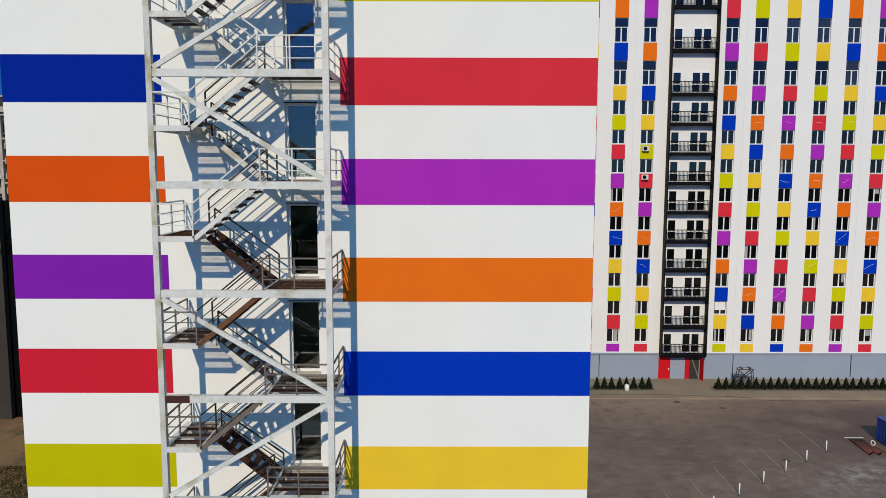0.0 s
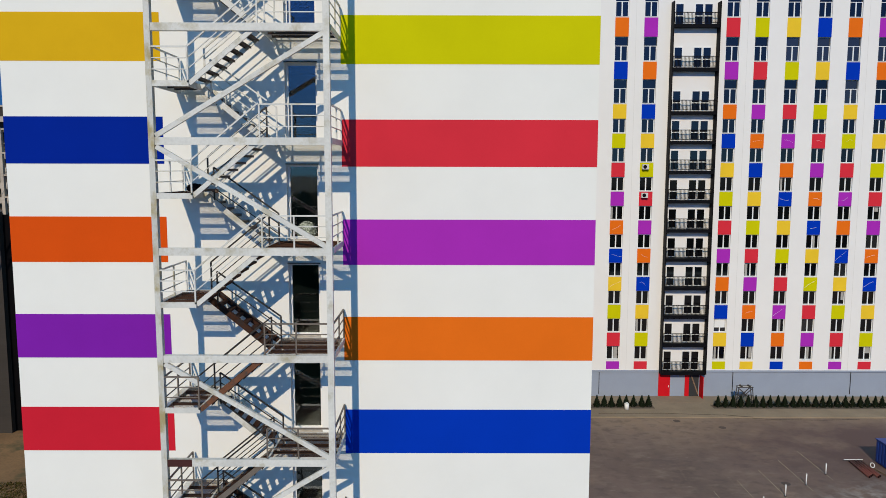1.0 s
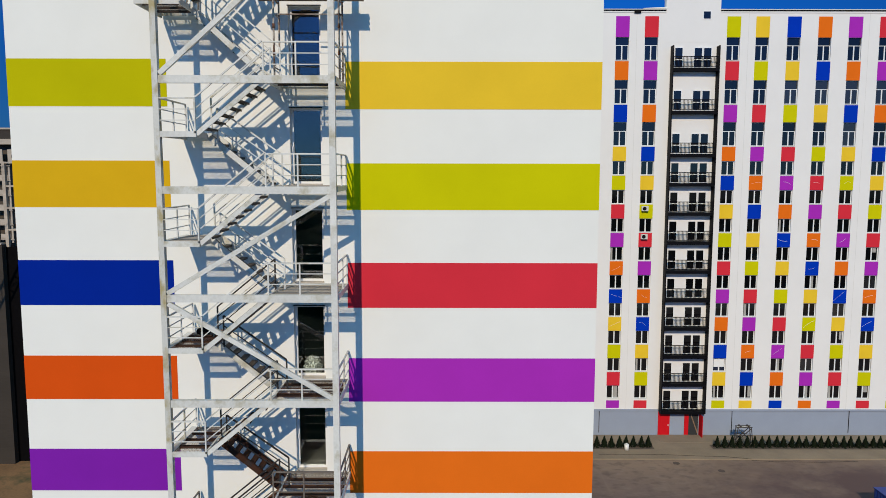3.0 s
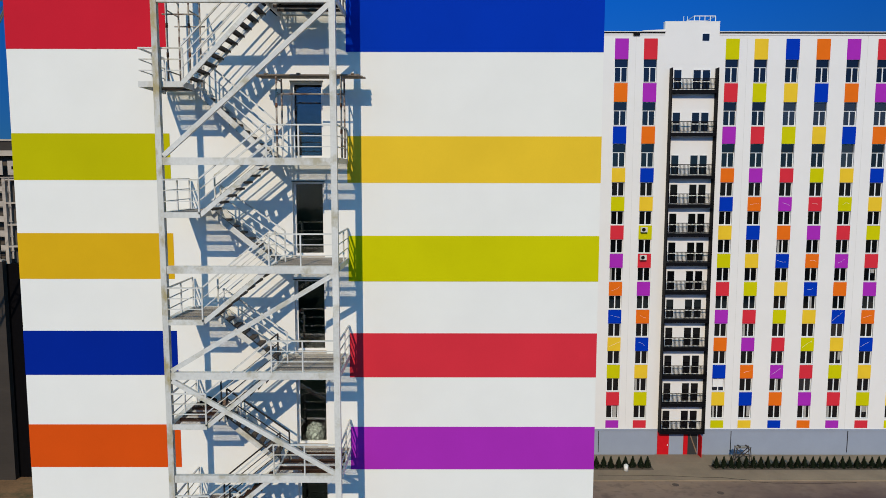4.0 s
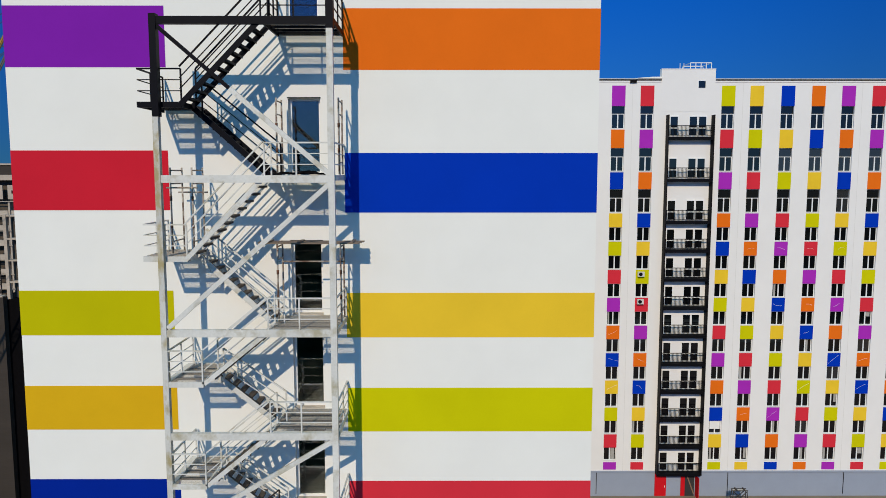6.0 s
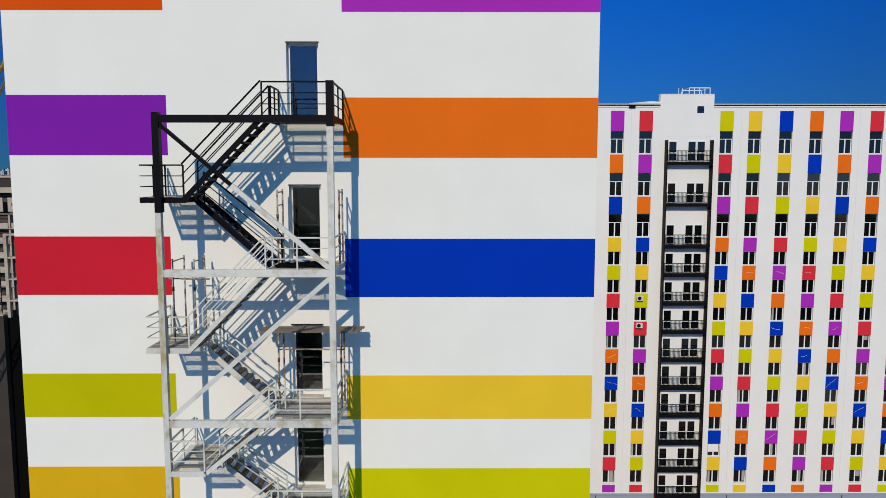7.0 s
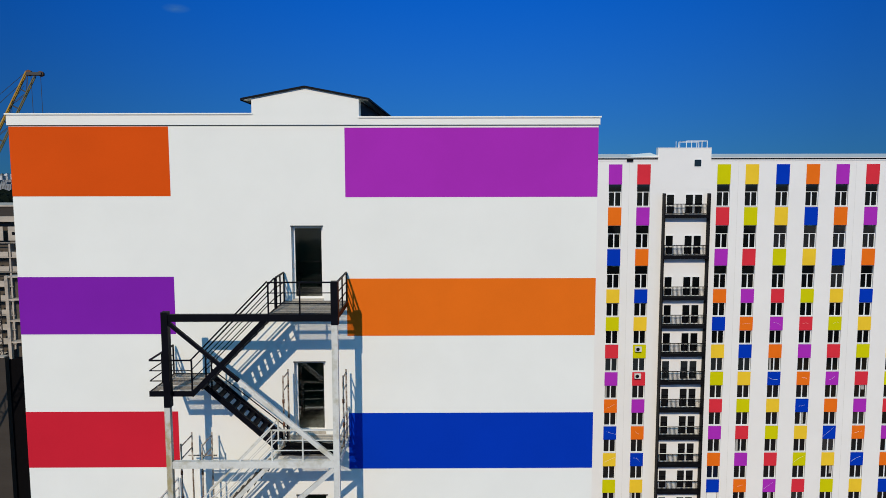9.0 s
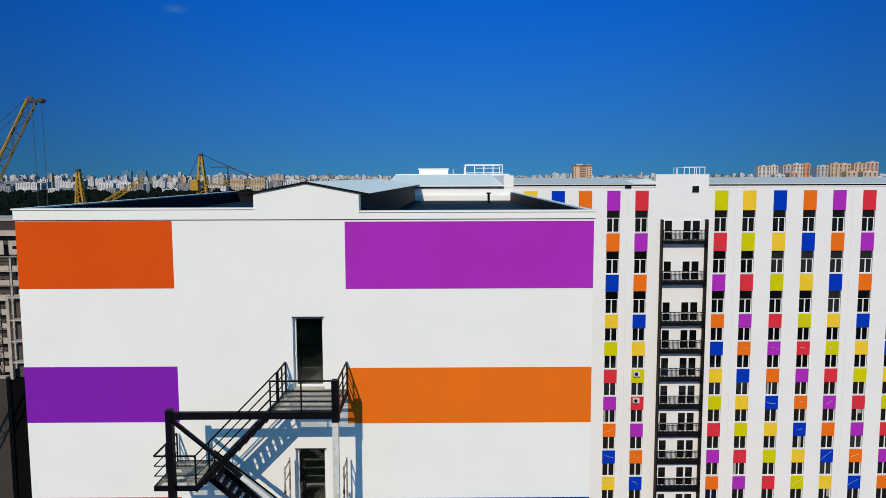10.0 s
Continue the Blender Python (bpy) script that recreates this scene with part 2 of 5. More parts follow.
def overlay(m, color, mask):
    """Lays another colour over a material's own, by the value of a mask socket."""
    nt = m.node_tree
    b = nt.nodes["Principled BSDF"]
    src = b.inputs["Base Color"].links[0].from_socket
    mx = nt.nodes.new("ShaderNodeMix")
    mx.data_type = "RGBA"
    nt.links.new(mask, mx.inputs[0])
    nt.links.new(src, mx.inputs[6])
    mx.inputs[7].default_value = (*color, 1)
    nt.links.new(mx.outputs[2], b.inputs["Base Color"])


def blotches(m, scale, low, high, strength, stretch=(1, 1, 1), turn=0.0, detail=5):
    nt = m.node_tree
    geo = nt.nodes.new("ShaderNodeNewGeometry")
    mp = nt.nodes.new("ShaderNodeMapping")
    mp.inputs["Scale"].default_value = stretch
    mp.inputs["Rotation"].default_value = (0, 0, turn)
    mp.inputs["Location"].default_value = (scale * 91, scale * 37, 0)
    no = nt.nodes.new("ShaderNodeTexNoise")
    no.inputs["Scale"].default_value = scale
    no.inputs["Detail"].default_value = detail
    no.inputs["Roughness"].default_value = 0.6
    r = nt.nodes.new("ShaderNodeMapRange")
    r.inputs["From Min"].default_value, r.inputs["From Max"].default_value, r.inputs["To Max"].default_value = low, high, strength
    nt.links.new(geo.outputs["Position"], mp.inputs[0])
    nt.links.new(mp.outputs[0], no.inputs["Vector"])
    nt.links.new(no.outputs["Fac"], r.inputs["Value"])
    return r.outputs[0]


# purplish damp areas, oil marks, tyre scuffs
overlay(ASPHALT, (0.165, 0.113, 0.097), blotches(ASPHALT, 0.07, 0.42, 0.60, 0.7))
overlay(ASPHALT, (0.085, 0.058, 0.050), blotches(ASPHALT, 0.11, 0.50, 0.68, 0.5, detail=8))
overlay(ASPHALT, (0.23, 0.165, 0.13), blotches(ASPHALT, 0.5, 0.60, 0.70, 0.3, stretch=(3.2, 0.22, 1), turn=0.75))
# sandy film along the kerb
geo = ASPHALT.node_tree.nodes.new("ShaderNodeNewGeometry")
split = ASPHALT.node_tree.nodes.new("ShaderNodeSeparateXYZ")
near_kerb = ASPHALT.node_tree.nodes.new("ShaderNodeMapRange")
near_kerb.inputs["From Min"].default_value, near_kerb.inputs["From Max"].default_value = 38.0, 48.0
film = ASPHALT.node_tree.nodes.new("ShaderNodeMath")
film.operation = "MULTIPLY"
ASPHALT.node_tree.links.new(geo.outputs["Position"], split.inputs[0])
ASPHALT.node_tree.links.new(split.outputs["Y"], near_kerb.inputs["Value"])
ASPHALT.node_tree.links.new(near_kerb.outputs[0], film.inputs[0])
ASPHALT.node_tree.links.new(blotches(ASPHALT, 0.16, 0.30, 0.62, 0.9, stretch=(0.5, 1.3, 1), detail=8), film.inputs[1])
overlay(ASPHALT, (0.285, 0.200, 0.135), film.outputs[0])
overlay(ASPHALT, (0.25, 0.185, 0.145), blotches(ASPHALT, 0.9, 0.52, 0.70, 0.6, stretch=(0.5, 1.2, 1), turn=0.4, detail=10))
# gritty mottling, dark spots, and pale scuffs in arcs
overlay(ASPHALT, (0.095, 0.066, 0.055), blotches(ASPHALT, 1.1, 0.50, 0.66, 0.55, stretch=(0.7, 1.0, 1), turn=-0.3, detail=10))
overlay(ASPHALT, (0.30, 0.225, 0.18), blotches(ASPHALT, 2.6, 0.62, 0.74, 0.55, stretch=(0.35, 1.0, 1), turn=0.25, detail=8))
overlay(ASPHALT, (0.06, 0.045, 0.04), blotches(ASPHALT, 1.9, 0.68, 0.76, 0.7, detail=6))
# darker reddish-brown asphalt round the container
container_dark_at = ASPHALT.node_tree.nodes.new("ShaderNodeMapping")
container_dark_at.vector_type = "TEXTURE"
container_dark_at.inputs["Location"].default_value = (38.0, 40.0, 0.02)
container_dark_at.inputs["Scale"].default_value = (17.0, 11.0, 4.0)
container_dark = ASPHALT.node_tree.nodes.new("ShaderNodeTexGradient")
container_dark.gradient_type = "SPHERICAL"
container_dark_mix = ASPHALT.node_tree.nodes.new("ShaderNodeMath")
container_dark_mix.operation = "MULTIPLY"
ASPHALT.node_tree.links.new(geo.outputs["Position"], container_dark_at.inputs[0])
ASPHALT.node_tree.links.new(container_dark_at.outputs[0], container_dark.inputs[0])
ASPHALT.node_tree.links.new(container_dark.outputs["Fac"], container_dark_mix.inputs[0])
ASPHALT.node_tree.links.new(blotches(ASPHALT, 0.2, 0.25, 0.6, 1.7, detail=8), container_dark_mix.inputs[1])
container_dark_mix.use_clamp = True
overlay(ASPHALT, (0.105, 0.062, 0.056), container_dark_mix.outputs[0])
# pale dust spilled beside the container
nt = ASPHALT.node_tree
geo = nt.nodes.new("ShaderNodeNewGeometry")
mp = nt.nodes.new("ShaderNodeMapping")
mp.vector_type = "TEXTURE"
mp.inputs["Location"].default_value = (31.6, 30.2, 0.02)
mp.inputs["Rotation"].default_value = (0, 0, 0.5)
mp.inputs["Scale"].default_value = (7.5, 3.2, 2.0)
ball = nt.nodes.new("ShaderNodeTexGradient")
ball.gradient_type = "SPHERICAL"
nt.links.new(geo.outputs["Position"], mp.inputs[0])
nt.links.new(mp.outputs[0], ball.inputs[0])
spread = nt.nodes.new("ShaderNodeMath")
spread.operation = "MULTIPLY"
nt.links.new(ball.outputs["Fac"], spread.inputs[0])
nt.links.new(blotches(ASPHALT, 1.0, 0.44, 0.72, 1.5, stretch=(1.0, 1.0, 1), turn=-0.5, detail=8), spread.inputs[1])
overlay(ASPHALT, (0.33, 0.285, 0.26), spread.outputs[0])
PAVING = material("pale_concrete_pavement", (0.255, 0.195, 0.132), 0.9, vary=0.2, scale=0.4, fine=12, bump=0.2)
EARTH = material("sandy_site_earth", (0.235, 0.122, 0.052), 0.95, vary=0.4, scale=0.12, fine=3, bump=0.5, stain=(0.05, 0.06, 0.025), stain_at=0.6)
bm = bmesh.new()
gx = [-5000, -3000, -1500, -700, -400, -250, -150, -100, -80, -60, -50, -42, -36, -32, -28, -25, -22, -19, -16, -14, 0, 20, 60, 100, 200, 400, 800, 1500, 3000, 5000]
gy = [-3000, -1000, -400, -200, -100, -60, -40, -30, -20, -10, 0, 8, 16, 30, 60, 100, 150, 250, 400, 600, 800, 1500, 3000, 5000]
grid = [[bm.verts.new((x, y, lie(x, y))) for x in gx] for y in gy]
for j in range(len(gy) - 1):
    for i in range(len(gx) - 1):
        bm.faces.new((grid[j][i], grid[j][i + 1], grid[j + 1][i + 1], grid[j + 1][i]))
# unseen ground to the south is made dark to darken the panes' reflections
for f in bm.faces:
    f.material_index = 1 if f.calc_center_median().y < -40 else 0
MIRRORED_GROUND = material("dark_mirrored_ground", (0.045, 0.055, 0.028), 0.95, vary=0.4, scale=0.05, fine=0.6, bump=0)
ground = tagged(part("ground", bm, EARTH), "bare sandy earth and rough grass, with unseen dark ground added southward", "ground", kind="structure")
ground.data.materials.append(MIRRORED_GROUND)
road = tagged(boxpart("road", (5.2, 75, -18.0, 48.4, -0.3, 0.02), ASPHALT), "worn brownish asphalt yard with stains and patches", "yard", kind="structure")
# unseen pale slab, added so its bounce fills the striped wall's shadows
forecourt = tagged(boxpart("forecourt", (-60, 75, -42, -18.02, -0.3, 0.03), material("pale_bounce_ground", (0.31, 0.31, 0.295), 0.9, vary=0.15, scale=0.3, fine=8, bump=0.1)), "unseen pale ground added to bounce light onto the striped wall", "forecourt", kind="structure")
pavement = tagged(boxpart("pavement", (4.9, 75, 48.4, 54.9, -0.3, 0.14), PAVING), "pale concrete pavement along the plinth", "pavement", kind="structure")

# ---- striped building ----
FLOORS = [39.55, 35.40, 31.18] + [28.26 - 2.945 * k for k in range(10)]
AX0, AX1, ATOP = -12.60, 4.80, 45.1
building = tagged(new("striped_building"), "white stuccoed high-rise end wall painted with wide bright horizontal stripes", "building")
DX0, DX1, DH = -4.36, -3.42, 2.25
bm = bmesh.new()
T = 0.4
box(bm, AX0, DX0, 0, T, -0.5, 44.8)
box(bm, DX1, AX1, 0, T, -0.5, 44.8)
zs = [-0.5]
for f in reversed(FLOORS):
    zs += [f, f + DH]
zs.append(44.8)
for a, b in zip(zs[0::2], zs[1::2]):
    if b > a:
        box(bm, DX0, DX1, 0, T, a, b)
box(bm, AX0, AX0 + T, T, 24, -12, 44.19)
box(bm, AX1 - T, AX1, T, 24, -0.5, 44.19)
box(bm, AX0, AX1, 24, 24.4, -0.5, 44.8)
part("wall", bm, WHITE, building)
# parapet band, a little proud, with its coping
for x0, x1, top in ((AX0 - 0.04, -5.43, 45.10), (-2.28, AX1 + 0.04, 45.0)):
    front = boxpart("parapet", (x0, x1, -0.04, 0.32, 44.8, top), WHITE, building, "white rendered parapet")
    boxpart("coping", (x0 - 0.03, x1 + 0.03, -0.08, 0.35, top + 0.003, top + 0.045), SHEET, front, "pale sheet metal coping")
for x0, x1, lx in ((AX0 - 0.04, AX0 + 0.1, AX0 + 0.1), (AX1 - 0.1, AX1 + 0.04, AX1 - 0.161)):
    top = 45.10 if x0 < 0 else 45.0
    side = boxpart("parapet", (x0, x1, 0.401, 24, 44.191, top), WHITE, building, "white rendered parapet")
    boxpart("coping", (x0 - 0.02, x1 + 0.02, 0.352, 24, top + 0.003, top + 0.045), SHEET, side, "pale sheet metal coping")
    boxpart("bitumen_lining", (lx + 0.0005, lx + 0.0605, 0.401, 24, 44.4, top), ROOFING, side, "black bitumen lining")
# black sheet over the link wall: lining and gable shadow in one
boxpart("corner_shade_sheet", (-2.255, -1.74, 24.36, 24.415, 44.505, 45.24), ROOFING, building, "black sheet standing for lining and gable shadow in the corner")
boxpart("rear_parapet", (AX0 + 0.1, -3.3, 23.8, 24.0, 44.4, 45.08), ROOFING, building, "black bitumen rear parapet")
boxpart("roof_deck", (AX0 + 0.101, AX1 - 0.101, 0.401, 23.99, 44.2, 44.5), ROOFING, building, "black bitumen roof deck")
STRIPE_Z = [(44.72, 42.67), (40.22, 38.465), (36.05, 34.28), (31.85, 30.48), (28.90, 27.52), (25.93, 24.56), (23.00, 21.64), (20.06, 18.72), (17.18, 15.80), (14.18, 12.80), (11.24, 9.86), (8.30, 6.92), (5.36, 3.98)]
for i, (z1, z0) in enumerate(STRIPE_Z):
    up = 0.07 if i else 0.04
    sl = boxpart("painted_stripe", (AX0 - 0.003, -7.915 if i < 2 else -7.945, -0.006, 0.0, z0 + up, z1 + up), PAINT_DEEP["OPRGYB"[i % 6]], building)
    sr = boxpart("painted_stripe", (-2.72, AX1 + 0.003, -0.006, 0.0, z0, z1), PAINT["POBYGR"[i % 6]], building)
# thin dark strip standing in for the shadow under the parapet band
boxpart("shadow_strip", (AX0 - 0.05, AX1 + 0.05, -0.03, -0.004, 44.785, 44.797), DARK, building)
# gabled roof house behind the front
bm = bmesh.new()
GX0, GX1, GP = -5.43, -2.28, -3.86


def splay(x):
    """How far the roof house widens towards its far end."""
    return 0.92 if x > GP + 0.01 else 0.4 if x > GP - 0.01 else 0.0


prof = [(GX0, 44.8), (GX1, 44.8), (GX1, 45.58), (GP, 45.88), (GX0, 45.58)]
va = [bm.verts.new((x, -0.06, z)) for x, z in prof]
vb = [bm.verts.new((x + splay(x), 24, z - (0.06 if z > 45 else 0))) for x, z in prof]
bm.faces.new(va)
bm.faces.new(vb[::-1])
for i in range(5):
    j = (i + 1) % 5
    bm.faces.new((va[i], vb[i], vb[j], va[j]))
house = part("roof_house", bm, WHITE, building, "low white gabled roof house")
for x in (GX0 - 0.008, GX1 + 0.008):
    bm = bmesh.new()
    va = [bm.verts.new((x + dx + splay(x) * (y + 0.06) / 24.06, y, z)) for dx in (-0.007, 0.007) for y, z in ((0.36, 44.5), (23.7, 44.5), (23.7, 45.46), (0.36, 45.52))]
    bm.faces.new(va[0:4])
    bm.faces.new(va[4:8])
    for i in range(4):
        j = (i + 1) % 4
        bm.faces.new((va[i], va[j], va[4 + j], va[4 + i]))
    part("bitumen_lining", bm, ROOFING, house, "black bitumen lining")
for side, ex in ((-1, GX0 - 0.3), (1, GX1 + 0.3)):
    bm = bmesh.new()
    ze = 45.59 - 0.3 * 0.19
    q = [(GP, 45.89), (ex, ze), (ex, ze + 0.035), (GP, 45.925)]
    va = [bm.verts.new((x, -0.09, z)) for x, z in q]
    vb = [bm.verts.new((x + splay(x), 24, z - 0.06)) for x, z in q]
    bm.faces.new(va)
    bm.faces.new(vb)
    for i in range(4):
        j = (i + 1) % 4
        bm.faces.new((va[i], va[j], vb[j], vb[i]))
    slope = part("gable_roof", bm, SHEET, building, "pale sheet metal roof slope")
    barpart("verge_board", (GP, -0.106, 45.90), (ex, -0.106, ze + 0.01), 0.03, DARK, slope, h=0.06)
    barpart("eave_board", (ex, -0.08, ze), (ex + splay(ex), 24, ze - 0.06), 0.04, DARK, slope, h=0.06)
# floors and rooms behind the doors, their dimness put into the colours
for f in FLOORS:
    boxpart("floor_slab", (-6.5, -1.5, T, 6.0, f - 0.25, f - 0.004), LOBBY, building, "concrete floor of the stair lobby, toned dark to look unlit")
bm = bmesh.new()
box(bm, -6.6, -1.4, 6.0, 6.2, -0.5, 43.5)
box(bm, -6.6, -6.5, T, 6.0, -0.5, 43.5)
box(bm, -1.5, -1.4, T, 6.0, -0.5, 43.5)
part("inner_wall", bm, INSIDE, building, "plain walls of the stair lobby, near-black to look unlit")
# glazed doors, set back in their openings
for f in FLOORS:
    bm = bmesh.new()
    y0, y1 = 0.20, 0.27
    w = 0.07
    box(bm, DX0 + 0.002, DX0 + w, y0, y1, f, f + DH - 0.002)
    box(bm, DX1 - w, DX1 - 0.002, y0, y1, f, f + DH - 0.002)
    box(bm, DX0 + w, DX1 - w, y0, y1, f + DH - w, f + DH - 0.002)
    box(bm, DX0 + w, DX1 - w, y0, y1, f, f + 0.10)
    door = part("glazed_door", bm, FRAME, building, "white framed full height glass door")
    pane = boxpart("pane", (DX0 + w, DX1 - w, 0.23, 0.242, f + 0.10, f + DH - w), GLASS, door)
    pane.visible_shadow = False
    boxpart("handle", (DX0 + 0.025, DX0 + 0.05, 0.15, 0.199, f + 0.98, f + 1.14), FRAME, door)
    boxpart("threshold", (DX0 + 0.003, DX1 - 0.003, -0.05, 0.199, f + 0.001, f + 0.035), THRESHOLD, door, "pale stone threshold under the door")
    boxpart("drip_cap", (DX0 - 0.02, DX1 + 0.02, -0.03, -0.001, f + DH, f + DH + 0.025), DARK, door)

# ---- outside steel stair ----
stair = tagged(new("fire_escape"), "zigzag outside steel stair in weathered white paint, black at its top", "fire escape")
AWAY = 0.06
stair.location.x = AWAY
PLX, PRX = -7.50, -2.83


def railing(a, b, mat, posts, ends=(True, True), low=True):
    """A handrail from a to b (floor points), with two lower rails and posts."""
    a, b = Vector(a), Vector(b)
    up = Vector((0, 0, 0.87))
    bm = bmesh.new()
    bar(bm, a + up, b + up, 0.045, 0.04)
    r = part("railing", bm, mat, stair)
    for h in (0.58, 0.29):
        barpart("rail", a + Vector((0, 0, h)), b + Vector((0, 0, h)), 0.025, mat, r)
    n = posts
    for k in range(n):
        if (k == 0 and not ends[0]) or (k == n - 1 and not ends[1]):
            continue
        p = a.lerp(b, k / (n - 1))
        barpart("post", p + Vector((0, 0, -0.05)), p + up, 0.04, mat, r)
    return r


grating_mesh = {}


def grating(w, d, mat):
    """Thin cross bars close together: light falls through, a slanting look does not."""
    key = (round(w, 3), round(d, 3), mat.name)
    if key not in grating_mesh:
        bm = bmesh.new()
        n = int(d / 0.042)
        for k in range(n):
            y = (k + 0.5) * d / n
            box(bm, 0, w, y - 0.007, y + 0.007, -0.001, 0.002)
        grating_mesh[key] = mesh_of("grating", bm, mat)
    return grating_mesh[key]


flat_mesh = {}


def landing(x0, x1, y0, y1, z, steel, deck):
    """A frame of channels with a steel grating laid on flat cross bars."""
    t = 0.15
    bm = bmesh.new()
    box(bm, x0, x1, y0, y0 + 0.05, z - t, z)
    box(bm, x0, x1, y1 - 0.05, y1, z - 0.08, z)
    box(bm, x0, x0 + 0.05, y0 + 0.05, y1 - 0.05, z - t, z)
    box(bm, x1 - 0.05, x1, y0 + 0.05, y1 - 0.05, z - t, z)
    base = part("landing", bm, steel, stair)
    shared("grating", grating(x1 - x0 - 0.1, y1 - y0 - 0.1, deck), base, (x0 + 0.05, y0 + 0.05, z - 0.012))
    key = (round(x1 - x0, 3), deck.name, steel.name)
    if key not in flat_mesh:
        bm = bmesh.new()
        box(bm, 0, x1 - x0 - 0.1, -0.014, 0.014, -0.004, 0.006)
        flat_mesh[key] = mesh_of("cross_bar", bm, deck)
        bm = bmesh.new()
        box(bm, 0, x1 - x0 - 0.1, -0.03, -0.022, -0.085, -0.02)
        box(bm, 0, x1 - x0 - 0.1, -0.022, 0.03, -0.028, -0.02)
        box(bm, 0, x1 - x0 - 0.1, -0.022, 0.03, -0.085, -0.077)
        flat_mesh[key, "joist"] = mesh_of("joist", bm, BLACK if steel is BLACK else JOIST)
    for k in range(3):
        at = (x0 + 0.05, y0 + (y1 - y0) * (k + 1) / 4, z - 0.004)
        shared("cross_bar", flat_mesh[key], base, at)
        shared("joist", flat_mesh[key, "joist"], base, at)
    return base


def flight(x0, z0, x1, z1, y0, y1, steel, tread, n, deep):
    """Steps from x0, z0 to x1, z1 between two stringers; n treads. deep: the stringers' height."""
    drop = deep * 0.5 + 0.01
    bm = bmesh.new()
    bar(bm, (x0, y0, z0 - drop), (x1, y0, z1 - drop), 0.045, deep)
    s = part("flight", bm, steel, stair)
    barpart("edge_plate", (x0, y0 + 0.03, z0 + 0.006), (x1, y0 + 0.03, z1 + 0.006), 0.10, BRONZE if steel is STEEL else steel, s, h=0.016)
    barpart("stringer", (x0, y1, z0 - drop), (x1, y1, z1 - drop), 0.045, steel, s, h=deep)
    key = (round(y1 - y0, 3), tread.name)
    if key not in tread_mesh:
        bm = bmesh.new()
        w = y1 - y0 - 0.05
        box(bm, -0.085, 0.085, 0, w, -0.02, 0)
        box(bm, -0.085, -0.075, 0, w, -0.06, -0.02)
        box(bm, 0.075, 0.085, 0, w, -0.06, -0.02)
        tread_mesh[key] = mesh_of("tread", bm, tread)
    for k in range(n):
        f = (k + 1) / (n + 1)
        shared("tread", tread_mesh[key], s, (x0 + (x1 - x0) * f, y0 + 0.025, z0 + (z1 - z0) * f - drop - 0.015))
    return s


tread_mesh = {}
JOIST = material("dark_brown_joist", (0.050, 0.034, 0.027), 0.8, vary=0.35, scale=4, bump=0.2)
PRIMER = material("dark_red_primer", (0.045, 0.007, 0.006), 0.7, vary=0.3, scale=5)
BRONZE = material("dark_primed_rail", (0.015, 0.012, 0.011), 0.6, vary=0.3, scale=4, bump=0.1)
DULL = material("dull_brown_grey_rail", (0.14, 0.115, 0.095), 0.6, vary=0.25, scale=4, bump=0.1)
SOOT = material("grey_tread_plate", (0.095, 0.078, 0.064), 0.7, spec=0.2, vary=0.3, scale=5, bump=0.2)
